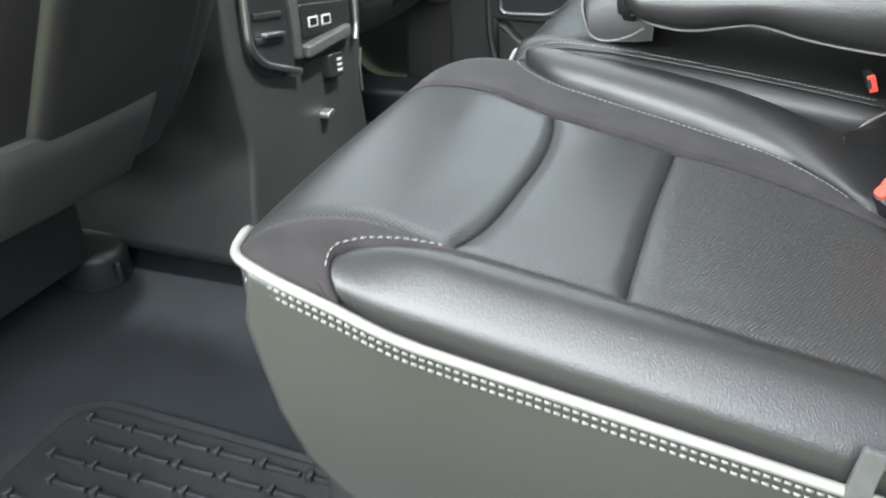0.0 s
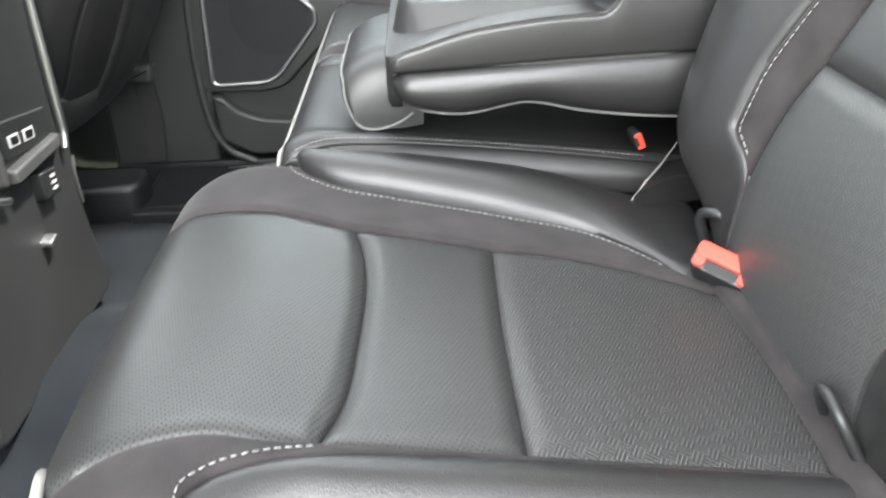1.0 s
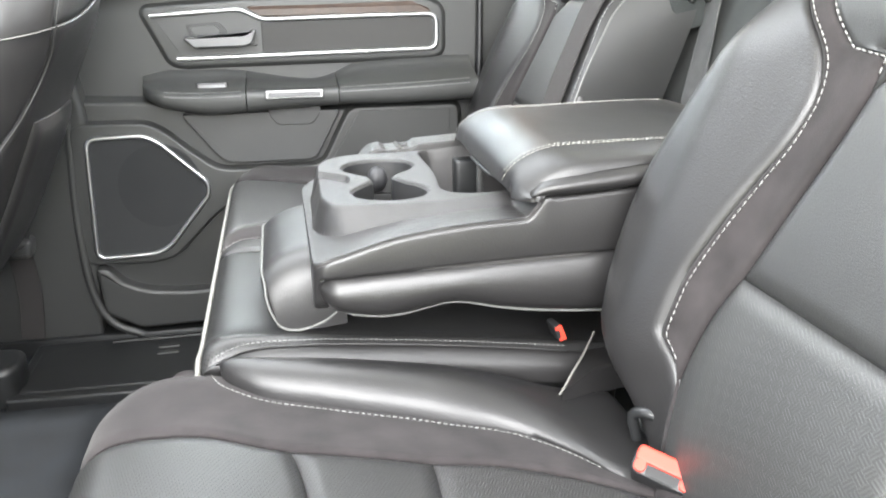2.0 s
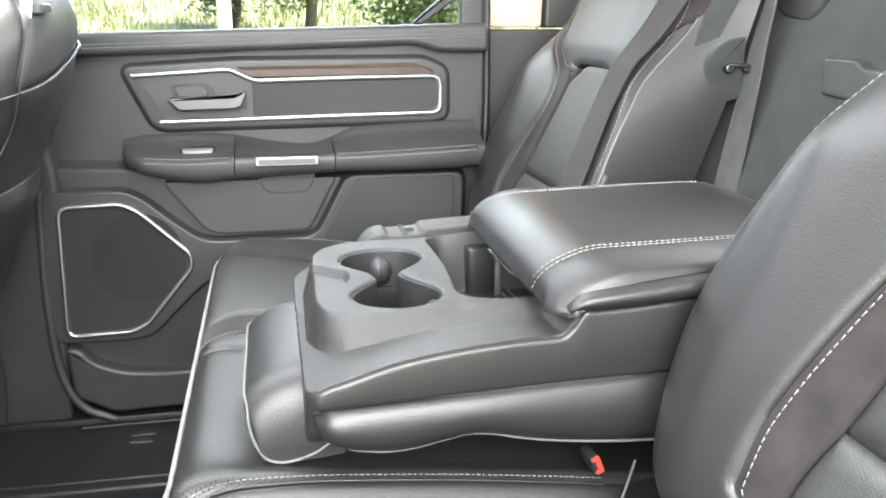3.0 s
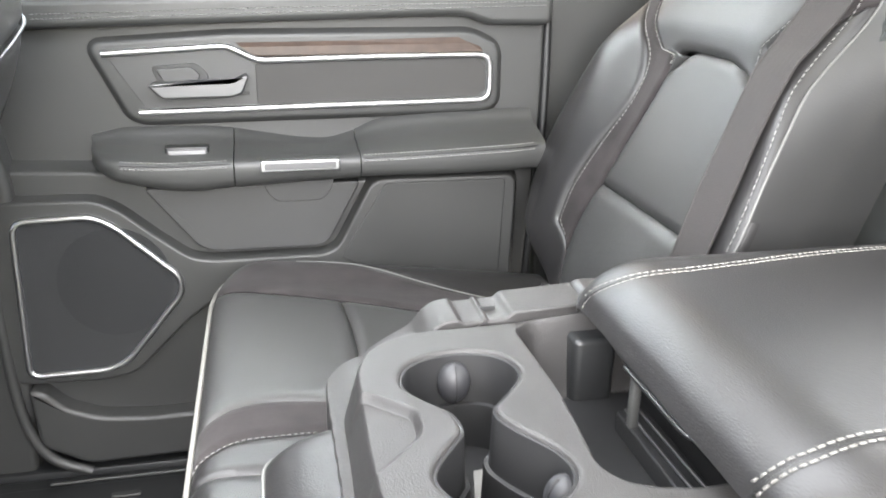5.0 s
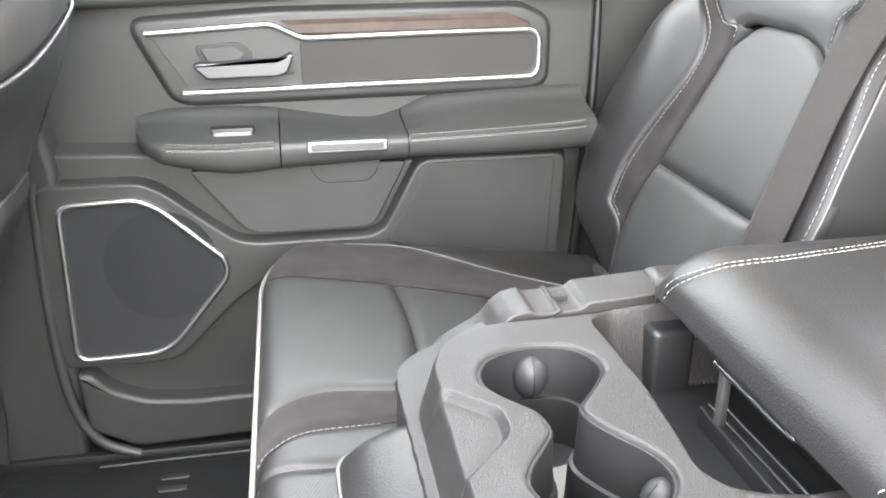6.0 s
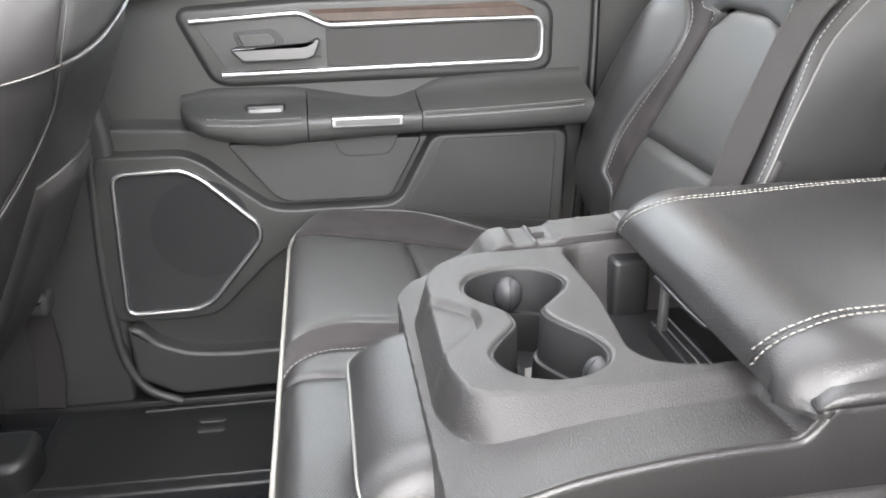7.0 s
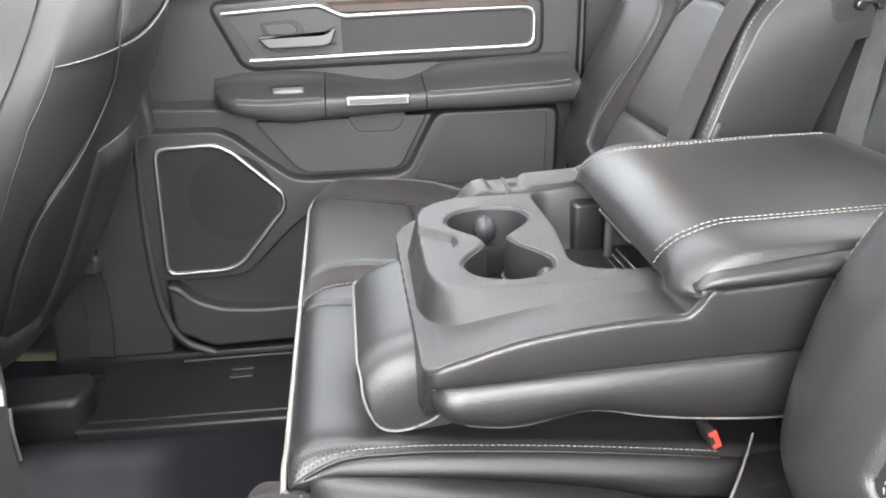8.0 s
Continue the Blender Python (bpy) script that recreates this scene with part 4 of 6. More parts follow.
# ---- rear seat backrests ----
def backrest(yc, inboard, dx, label, seat):
    """Backrest about its own middle line; i is the distance towards the cab's centre line."""
    px = table([(0.30, 0.346), (0.36, 0.350), (0.436, 0.365), (0.532, 0.396), (0.65, 0.444), (0.76, 0.490), (0.84, 0.527), (0.90, 0.565)])
    zz = [0.30, 0.60, 0.895]
    loops = [np.array([(px(z) + dx + 0.03, yc - 0.24, z), (px(z) + dx + 0.03, yc + 0.24, z), (px(z) + dx + (0.055 if dx else 0.13), yc + 0.25, z), (px(z) + dx + (0.055 if dx else 0.13), yc - 0.25, z)]) for z in zz]
    far = float(dx > 0)
    B = rings("backrest", loops, FELT, seat, label)
    o = table([(0.30, 0.15), (0.34, 0.17), (0.38, 0.205), (0.43, 0.250), (0.48, 0.272), (0.52, 0.281), (0.58, 0.284), (0.65, 0.268), (0.72, 0.243), (0.78, 0.222), (0.84, 0.214), (0.90, 0.21)])
    e = table([(0.30, 0.125), (0.44, 0.122), (0.495, 0.115), (0.545, 0.100), (0.60, 0.086), (0.66, 0.072), (0.70, 0.066), (0.725, 0.066)])
    b = table([(0.30, 0.124), (0.43, 0.1235), (0.445, 0.134), (0.465, 0.153), (0.50, 0.153), (0.55, 0.145), (0.60, 0.132), (0.65, 0.118), (0.68, 0.117), (0.72, 0.135), (0.76, 0.178), (0.79, 0.215), (0.80, 0.2215), (0.90, 0.2095)])
    hp_ = table([(0.675, 0.060), (0.70, 0.085), (0.73, 0.120), (0.76, 0.148), (0.80, 0.172), (0.845, 0.180), (0.90, 0.180)])
    if far:
        e2 = table([(0.30, 0.135), (0.44, 0.142), (0.53, 0.152), (0.60, 0.152), (0.66, 0.147), (0.70, 0.140), (0.725, 0.132)])
        b2 = table([(0.30, 0.160), (0.44, 0.172), (0.53, 0.187), (0.60, 0.187), (0.66, 0.182), (0.72, 0.185), (0.76, 0.20), (0.80, 0.2215), (0.90, 0.2095)])
    else:
        e2, b2 = e, b
    inner2 = lambda z: np.where(z < 0.715, e2(z), np.maximum(e2(np.minimum(z, 0.72)), hp_(z)))
    inner = lambda z: np.where(z < 0.715, e(z), np.maximum(e(np.minimum(z, 0.72)), hp_(z)))

    def S(z, i):
        z, i = np.broadcast_arrays(z, i)
        ai = np.abs(i)
        x = px(z) + dx
        more = far * (i > 0)
        x = x - 0.040 * ramp01(ai, 0.10 + 0.05 * more, 0.21 + 0.015 * more) * (1 - ramp01(z, 0.70, 0.80)) * ramp01(z, 0.33, 0.45)
        flat = far * (i > 0) * (1 - ramp01(z, 0.60, 0.80))
        x = x + edge_drop(o(z) - ai, 0.04, 0.035) * (1 - 0.85 * flat)
        x = x - 0.012 * ramp01(z, 0.70, 0.76) * (1 - ramp01(ai, 0.10, 0.2))
        x = x - 0.010 * np.sin(np.clip((z - 0.32) / 0.21, 0, 1) * np.pi) * (1 - ramp01(ai, 0.08, 0.14))
        return np.stack([x, yc + inboard * i, z + 0 * x], -1)

    out = inboard
    neg = lambda f: (lambda z: -f(z))
    panel("insert_lower", S, const(0.30), const(0.530), neg(e), e2, 50, 44, PERF_BACK, B, "finely perforated vinyl insert", dep=0.007, r=0.016, out=out)
    top = table([(0, 0.690), (0.15, 0.712), (0.35, 0.722), (0.65, 0.722), (0.85, 0.712), (1, 0.690)])
    panel("insert_upper", S, const(0.530), top, neg(e), e2, 44, 44, LEATHER_SMOOTH, B, "smooth vinyl insert", dep=0.007, r=0.016, out=out)
    panel("head_panel", S, top, const(0.835), neg(inner), inner2, 40, 44, LEATHER_SMOOTH, B, "padded head panel", dep=0.005, r=0.012, out=out)
    panel("top_panel", S, const(0.835), const(0.90), neg(o), o, 16, 60, LEATHER, B, "vinyl top edge", dep=0.004, r=0.010, out=out)
    for s in (1, -1):
        bs, ins = (b2, inner2) if s > 0 else (b, inner)
        lo, hi = (inner2, b2) if s > 0 else (neg(b), neg(inner))
        panel("suede_band", S, const(0.30), const(0.833), lo, hi, 90, 14, SUEDE, B, "dark suede band", dep=0.003, r=0.006, out=out)
        lo, hi = (b2, o) if s > 0 else (neg(o), neg(b))
        panel("bolster", S, const(0.30), const(0.80), lo, hi, 80, 30, LEATHER, B, "glossy vinyl bolster", dep=0.004, r=0.010, out=out)
        zv = np.linspace(0.445, 0.785, 120)
        stitches(lifted(S, zv, s * (bs(zv) - 0.0065), out), THREAD, B, "pale top stitching", step=0.0072, length=0.0052, wide=0.0014, up=(-1, 0, 0.4))
        zv = np.linspace(0.70, 0.83, 40)
        stitches(lifted(S, zv, s * (ins(zv) - 0.006), out), THREAD, B, "pale top stitching", step=0.0072, length=0.0052, wide=0.0014, up=(-1, 0, 0.4))
        # side panel from the bolster's edge to the back
        zv = np.linspace(0.31, 0.895, 40)
        front = S(zv, s * o(zv))
        rear_e = front.copy()
        rear_e[:, 0] = px(zv) + dx + (0.135 if not far else np.interp(zv, [0.5, 0.56, 0.694, 0.84, 0.9], [0.12, 0.12, 0.112, 0.088, 0.08]))
        rear_e[:, 1] = yc + inboard * s * 0.262
        mid = 0.5 * (front + rear_e)
        mid[:, 1] += inboard * s * 0.006
        vs = np.concatenate([front, mid, rear_e]).tolist()
        fs = [(r * 40 + k, r * 40 + k + 1, (r + 1) * 40 + k + 1, (r + 1) * 40 + k) for r in (0, 1) for k in range(39)]
        shape("side_panel", vs, fs, LEATHER_SMOOTH, B, "plain vinyl side")
        tube("piping", front[6:36] + [0.001, 0, 0], 0.0013, PIPING_DARK, B, "pale piping", up=(1, 0, 0))
        if s > 0:
            stitches(lifted(S, zv[5:36], s * (o(zv[5:36]) - 0.006), out), THREAD, B, "pale edge stitching", step=0.0072, length=0.0052, wide=0.0014, up=(-1, 0, 0.4))
    ih = np.linspace(-0.17, 0.17, 30)
    stitches(lifted(S, np.full(30, 0.829), ih, out), THREAD, B, "pale top stitching", up=(-1, 0, 0.4))
    return B, S


near_b, S_nb = backrest(0.290, 1, 0.0, "vinyl backrest with suede bands", near_seat)
far_b, S_fb = backrest(1.262, -1, 0.075, "vinyl backrest crossed by a belt", far_seat)

tube("seat_listing", curve([(0.345, 0.385, 0.332), (0.348, 0.34, 0.334), (0.350, 0.25, 0.334), (0.343, 0.13, 0.335), (0.338, 0.06, 0.33)], 40), 0.013, SUEDE, near_b, "dark fabric roll along the backrest foot")
tube("seat_listing", curve([(0.42, 1.05, 0.352), (0.42, 1.25, 0.352), (0.415, 1.46, 0.345)], 30), 0.013, SUEDE, far_b, "dark fabric roll along the backrest foot")

# ---- fold-down armrest ----
arm = thing("fold_down_armrest", "folded-down black vinyl armrest with cup holders and padded lid", "armrest", (0.28, 0.77, 0.42))
A0, A1 = 0.580, 0.958

pad_b = table([(0.050, 0.474), (0.054, 0.461), (0.062, 0.452), (0.078, 0.4435), (0.100, 0.438), (0.122, 0.4355), (0.142, 0.437), (0.165, 0.4415), (0.192, 0.4455), (0.205, 0.444), (0.24, 0.4355), (0.27, 0.430), (0.31, 0.425), (0.50, 0.418)])
pad_t = table([(0.050, 0.482), (0.056, 0.4825), (0.075, 0.4835), (0.13, 0.4855), (0.25, 0.490), (0.366, 0.4925), (0.50, 0.496)])
loops = []
for x in np.r_[0.050, 0.0515, 0.054, 0.058, 0.065, np.linspace(0.075, 0.50, 40)]:
    zb, zt = float(pad_b(x)), float(pad_t(x))
    h, q = zt - zb, 0.026 * max(0.0, 1 - (x - 0.05) / 0.024) ** 2
    near = [(A0 + 0.006 + q, zt), (A0 + 0.0025 + q, zt - 0.002), (A0 - 0.001 + q, zt - 0.008), (A0 - 0.0045 + q, zb + 0.62 * h), (A0 - 0.0045 + q, zb + 0.42 * h), (A0 - 0.001 + q, zb + 0.22 * h), (A0 + 0.006 + q, zb + 0.07 * h), (A0 + 0.016 + q, zb + 0.01 * h), (A0 + 0.030 + q, zb)]
    far = [(A0 + A1 - y, z) for y, z in reversed(near)]
    zr = min(max(0.4515, zb + 0.003), zt - 0.001)
    well = [(A1 - 0.034, zt), (A1 - 0.035, zr), (A0 + 0.046, zr), (A0 + 0.045, zt)]
    loops.append(np.array([(x, y, z) for y, z in near + far + well]))
rings("lower_pad", loops, LEATHER, arm, "padded vinyl underside", crease=60)
px_ = np.r_[np.linspace(0.066, 0.12, 14), np.linspace(0.13, 0.42, 30)]
tube("lower_piping", np.stack([px_, A0 + 0.012 + 0.012 * np.clip(1 - (px_ - 0.066) / 0.02, 0, 1), pad_b(px_) + 0.0003], 1), 0.0015, PIPING_DARK, arm, "grey piping", up=(0, 1, 0))
tube("front_seam", curve([(0.060, A0 + 0.003, 0.4832), (0.054, A0 + 0.010, 0.479), (0.0515, A0 + 0.021, 0.470), (0.0525, A0 + 0.026, 0.459), (0.060, A0 + 0.026, 0.4485), (0.067, A0 + 0.023, 0.4455)], 30), 0.0014, LEATHER_SMOOTH, arm, "rolled seam", up=(0, 1, 0))
# ledge along the near side and the vinyl wall under it
ledge = table([(0.02, 0.4985), (0.050, 0.4995), (0.067, 0.5055), (0.085, 0.5105), (0.105, 0.5165), (0.123, 0.5215), (0.168, 0.5290), (0.215, 0.5335), (0.263, 0.5355), (0.40, 0.5365)])
wall_top = table([(float(x), float(ledge(x)) - 0.0012) for x in np.linspace(0.04, 0.262, 16)] + [(0.272, 0.5365), (0.280, 0.5450), (0.286, 0.5545), (0.30, 0.5560), (0.33, 0.5575), (0.41, 0.5635), (0.51, 0.570)])
rim_z = lambda y: 0.4985 - 0.0075 * ramp01(y, 0.62, 0.90)
# vinyl shell: across the front, round the corner and along the near side
band = []
for q in np.linspace(np.pi / 2, 0, 10)[:-1]:
    x, y = 0.0845 - 0.035 * math.cos(q), 0.913 + 0.035 * math.sin(q)
    zt = float(wall_top(x) - 0.0075 + 0.008 * ramp01(y, 0.89, 0.94) * ramp01(x, 0.075, 0.12))
    band.append((x, y, -math.cos(q), math.sin(q), zt, 0.425))
for y in np.linspace(0.910, 0.604, 24):
    band.append((0.0495, y, -1.0, 0.0, float(rim_z(y)), 0.425 + 0.020 * float(ramp01(-y, -0.66, -0.604))))
for q in np.linspace(0, np.pi / 2, 10)[1:-1]:
    x, y = 0.0650 - 0.0155 * math.cos(q), 0.5965 - 0.0155 * math.sin(q)
    band.append((x, y, -math.cos(q), -math.sin(q), float(wall_top(x)), 0.445 + (float(pad_t(x)) - 0.445) * min(1.0, 1.35 * math.sin(q))))
for x in np.r_[np.linspace(0.066, 0.26, 40), np.linspace(0.264, 0.30, 20), np.linspace(0.31, 0.50, 16)]:
    band.append((x, A0 + 0.001, 0.0, -1.0, float(wall_top(x)), float(pad_t(x)) + 0.0005))
vs, fs = [], []
for x, y, nx_, ny_, zt, zb in band:
    vs += [(x - nx_ * d_, y - ny_ * d_, z_) for d_, z_ in ((0.020, zt - 0.0006), (0.0050, zt - 0.0002), (0.0026, zt - 0.0007), (0.0008, zt - 0.0022), (0.0, zt - 0.0042), (-0.0003, zt - 0.0062), (-0.0008, 0.5 * (zt + zb)), (-0.0004, zb + 0.0042), (0.0, zb + 0.0026), (0.0018, zb + 0.0004), (0.014, zb))]
fs = [(i * 11 + j, i * 11 + j + 1, (i + 1) * 11 + j + 1, (i + 1) * 11 + j) for i in range(len(band) - 1) for j in range(10)]
shell = sharp(shape("side_shell", vs, fs, LEATHER, arm, "vinyl-covered front and side"), 70)
slab("side_wall", [(0.096, 0.486), (0.096, 0.500), (0.115, 0.512), (0.15, 0.522), (0.276, 0.531), (0.276, 0.5545), (0.50, 0.552), (0.50, 0.503), (0.13, 0.486)], "y", 0.93, A1 + 0.012, LEATHER, arm, "vinyl-covered side", r=0.006, bevel=0.007)
CEN = np.array([0.143, 0.775])


def polar(pts, n=96, r=0.0):
    """A star-shaped outline about CEN, resampled by angle."""
    c = curve(pts, 400, closed=True) if r == 0 else fillet(pts, r, 12)
    c = np.concatenate([c[i] + (c[(i + 1) % len(c)] - c[i]) * np.linspace(0, 1, 12, endpoint=False)[:, None] for i in range(len(c))])
    d = c - CEN
    ang = np.arctan2(d[:, 1], d[:, 0])
    rad = np.linalg.norm(d, axis=1)
    k = np.argsort(ang)
    ang, rad = ang[k], rad[k]
    th_ = np.linspace(-np.pi, np.pi, n, endpoint=False)
    rr_ = np.interp(th_, np.r_[ang - 2 * np.pi, ang, ang + 2 * np.pi], np.r_[rad, rad, rad])
    return CEN + np.stack([np.cos(th_), np.sin(th_)], 1) * rr_[:, None]


HOLE = ([(0.099, 0.838), (0.112, 0.864), (0.145, 0.876), (0.178, 0.868), (0.192, 0.842), (0.184, 0.815), (0.163, 0.795), (0.158, 0.778), (0.168, 0.756), (0.185, 0.730), (0.188, 0.704), (0.172, 0.682), (0.143, 0.674), (0.113, 0.686), (0.100, 0.714), (0.110, 0.740), (0.126, 0.757), (0.129, 0.775), (0.122, 0.796), (0.104, 0.812)])
to3 = MAPS["z"]
PLATE = 0.5375


def inside(p, poly):
    """Signed distance of points p to a polygon, positive inside."""
    q = np.array(poly, float)
    best, wind = np.full(len(p), 9.0), np.zeros(len(p), bool)
    for k in range(len(q)):
        a, c = q[k], q[(k + 1) % len(q)]
        e = c - a
        t = np.clip(((p - a) @ e) / max(e @ e, 1e-12), 0, 1)
        best = np.minimum(best, np.linalg.norm(p - a - t[:, None] * e, axis=1))
        cross_ = ((a[1] > p[:, 1]) != (c[1] > p[:, 1])) & (p[:, 0] < e[0] * (p[:, 1] - a[1]) / (e[1] if abs(e[1]) > 1e-12 else 1e-12) + a[0])
        wind ^= cross_
    return np.where(wind, best, -best)


PLATFORM = fillet([(0.0655, 0.700), (0.076, 0.668), (0.105, 0.660), (0.50, 0.656), (0.50, 0.925), (0.120, 0.915), (0.084, 0.895), (0.069, 0.86)], [0.012, 0.022, 0.03, 0, 0, 0.02, 0.02, 0.015], 8)
NOTCH = fillet([(0.040, 0.832), (0.074, 0.824), (0.105, 0.794), (0.105, 0.764), (0.066, 0.722), (0.040, 0.712)], [0, 0.006, 0.008, 0.012, 0.01, 0], 5)
BIN = fillet([(0.2095, 0.905), (0.2115, 0.80), (0.208, 0.75), (0.204, 0.708), (0.213, 0.689), (0.230, 0.678), (0.252, 0.671), (0.36, 0.669), (0.36, 0.915), (0.225, 0.915)], [0.02, 0, 0, 0.01, 0.01, 0, 0, 0, 0, 0.01], 5)


def tray_top(p):
    """Height of the moulded tray: front rim, near ledge, steep wall, cup platform with a notch, and the open bin."""
    x, y = p[:, 0], p[:, 1]
    low = ledge(x) - 0.0075 * ramp01(y, 0.62, 0.90)
    low = low + 0.008 * ramp01(y, 0.89, 0.94) * ramp01(x, 0.075, 0.12)
    low = low - 0.0022 * ramp01(y, 0.592, 0.628) * ramp01(x, 0.09, 0.14)
    low = low + (0.5555 - low) * ramp01(x, 0.266, 0.287) * (1 - ramp01(y, 0.640, 0.665))
    d = inside(p, PLATFORM)
    wide = 0.0105 + 0.0125 * (1 - ramp01(y, 0.665, 0.705)) * ramp01(x, 0.055, 0.09)
    u = np.clip((d + wide) / (wide + 0.002), 0, 1)
    wall = np.where(u < 0.76, u * 0.885 / 0.76, 1 - 0.115 * ((1 - u) / 0.24) ** 2)
    top = PLATE + 0.0045 * ramp01(x, 0.19, 0.28)
    z = low + (top - low) * wall
    z = z - 0.0072 * ramp01(inside(p, NOTCH), -0.0005, 0.0062) * ramp01(d, -0.012, -0.001)
    b = inside(p, BIN)
    soft = 0.013 + 0.026 * (1 - ramp01(y, 0.685, 0.73)) * ramp01(x, 0.20, 0.23)
    return z - (z - 0.468) * ramp01(b, -0.003, soft)


outer = polar([(0.0500, 0.5838), (0.345, 0.5838), (0.345, 0.949), (0.0500, 0.949)], n=520, r=[0.014, 0.012, 0.012, 0.036])
hole = polar(HOLE, n=520)
for _ in range(20):
    hole = 0.25 * np.roll(hole, 1, 0) + 0.5 * hole + 0.25 * np.roll(hole, -1, 0)
h_out = inset(hole, -0.0045)
tray_loops = [np.column_stack([q, tray_top(q)]) for q in (h_out + (outer - h_out) * f for f in np.linspace(0, 1, 96))]
edge_loop = np.column_stack([inset(outer, -0.0009), tray_loops[-1][:, 2] - 0.0012])
skirt_loop = edge_loop.copy()
skirt_loop[:, 2] = np.where(skirt_loop[:, 0] > 0.335, 0.464, 0.487)
rims = [to3(inset(hole, -0.0030), PLATE - 0.0002), to3(inset(hole, -0.0012), PLATE - 0.0012), to3(hole, PLATE - 0.0035)]
tray = rings("cup_tray", [skirt_loop, edge_loop] + tray_loops[::-1] + rims, TRAY, arm, "grey grained plastic cup holder tray", close_first=False, close_last=False, crease=20)
lx = np.linspace(0.066, 0.262, 60)
tube("lip_seam", np.stack([lx, np.full(60, 0.5832), ledge(lx) - 0.0004], 1), 0.0009, RUBBER, arm, "dark joint under the tray lip", up=(0, 1, 0))
rings("cup_well", [to3(inset(hole, d_), z_) for d_, z_ in ((-0.0008, PLATE - 0.0030), (0.0010, PLATE - 0.0026), (0.0020, PLATE - 0.0034), (0.0024, PLATE - 0.007), (0.0034, 0.4960), (0.0040, 0.4930), (0.0068, 0.4920), (0.0075, 0.4890), (0.0085, 0.4535))], SHADED_LINER, arm, "cup holder wells, their shade put into the dark colour", close_first=False, crease=30)
for x, y, z, a in ((0.1475, 0.8665, 0.5125, 0.0), (0.1800, 0.7100, 0.5120, -75.0)):
    turn = Matrix.Rotation(radians(a), 3, "Z")
    at3 = np.array((x, y, z))
    place = lambda v: at3 + np.array(turn @ Vector(v))
    lp = []
    for s in np.linspace(-1, 1, 17):
        w = math.sqrt(max(1 - s * s, 0.0004))
        lp.append(np.array([place((0.0135 * w * math.cos(q), 0.0125 * w * math.sin(q) + 0.003, 0.0175 * s)) for q in np.linspace(0, 2 * np.pi, 24, endpoint=False)]))
    grip = rings("cup_grip", lp, GRIP, arm, "rounded rubber cup grip", crease=80)
    tube("grip_ridge", [place((0, 0.003 - 0.0127 * math.cos(q), 0.0177 * math.sin(q))) for q in np.linspace(-1.1, 1.2, 16)], 0.0007, SHADED_LINER, grip, up=(1, 0.2, 0))
slab("cup_sticker", [(0.148, 0.795), (0.180, 0.793), (0.179, 0.836), (0.156, 0.831)], "z", 0.4530, 0.4545, PAPER, arm, "pale paper sticker in the cup holder", bevel=0.0005)
# far bar with its notch
slab("tray_bar", [(0.090, 0.478), (0.090, 0.498), (0.105, 0.508), (0.122, 0.5165), (0.1305, 0.5225), (0.138, 0.533), (0.148, 0.5405), (0.162, 0.5430), (0.1665, 0.5395), (0.1835, 0.5400), (0.1850, 0.5425), (0.1880, 0.5425), (0.1895, 0.5400), (0.2055, 0.5410), (0.2105, 0.5462), (0.30, 0.551), (0.30, 0.495)], "y", A1 + 0.010, 0.9205, TRAY, arm, "grey plastic bar with a notch", r=0.0016, bevel=0.0022)
slab("notch_clip", [(0.1865, 0.9395), (0.1995, 0.9395), (0.1995, 0.9415), (0.1865, 0.9415)], "z", 0.540, 0.5445, PLASTIC_DARK, arm, "small dark clip", bevel=0.0006)
# moulded pocket and metal latch in the open bin
slab("bin_pocket", [(0.258, 0.893), (0.297, 0.893), (0.297, 0.93), (0.258, 0.93)], "z", 0.466, 0.527, PLASTIC_DARK, arm, "dark moulded pocket", r=0.005, bevel=0.005)
# added dark sheet: the bin floor is tray plastic, its shade is this colour
slab("bin_shade", [(0.226, 0.705), (0.335, 0.690), (0.335, 0.900), (0.228, 0.900)], "z", 0.4660, 0.4695, SHADED_LINER, arm, "dark sheet standing for the shade on the bin floor", r=0.012, bevel=0.001)
slab("bin_wall", [(0.335, 0.62), (0.350, 0.62), (0.350, 0.95), (0.335, 0.95)], "z", 0.460, 0.552, SHADED_LINER, arm, "dark bin wall", bevel=0.003)
tube("latch_bar", curve([(0.2600, 0.800, 0.5515), (0.2605, 0.76, 0.5510), (0.2612, 0.715, 0.5505), (0.265, 0.704, 0.5505), (0.274, 0.702, 0.5505)], 24), 0.0020, STEEL, arm, "thin metal latch bar")
for k in range(2):
    tube("latch_rail", [(0.284 + 0.010 * k, 0.840, 0.490), (0.286 + 0.010 * k, 0.722, 0.490)], 0.0013, STEEL, arm, "metal rail")
slab("latch_plate", [(0.278, 0.716), (0.304, 0.716), (0.304, 0.846), (0.278, 0.846)], "z", 0.4665, 0.486, SHADED_LINER, arm, "dark latch housing", r=0.003, bevel=0.002)
slab("latch", [(0.268, 0.800), (0.276, 0.800), (0.276, 0.808), (0.268, 0.808)], "z", 0.498, 0.552, PLASTIC, arm, "plastic latch", r=0.002, bevel=0.002)
# lid
lid_front = table([(0.574, 0.270), (0.590, 0.2585), (0.627, 0.2520), (0.665, 0.2515), (0.738, 0.2520), (0.838, 0.2550), (0.90, 0.2600), (0.93, 0.273)])
roll_top = table([(0.262, 0.5580), (0.270, 0.5605), (0.280, 0.5710), (0.300, 0.5765), (0.330, 0.5805), (0.405, 0.5880), (0.60, 0.5950)])
roll_bot = table([(0.262, 0.5560), (0.277, 0.5572), (0.335, 0.5590), (0.40, 0.5640), (0.60, 0.5760)])


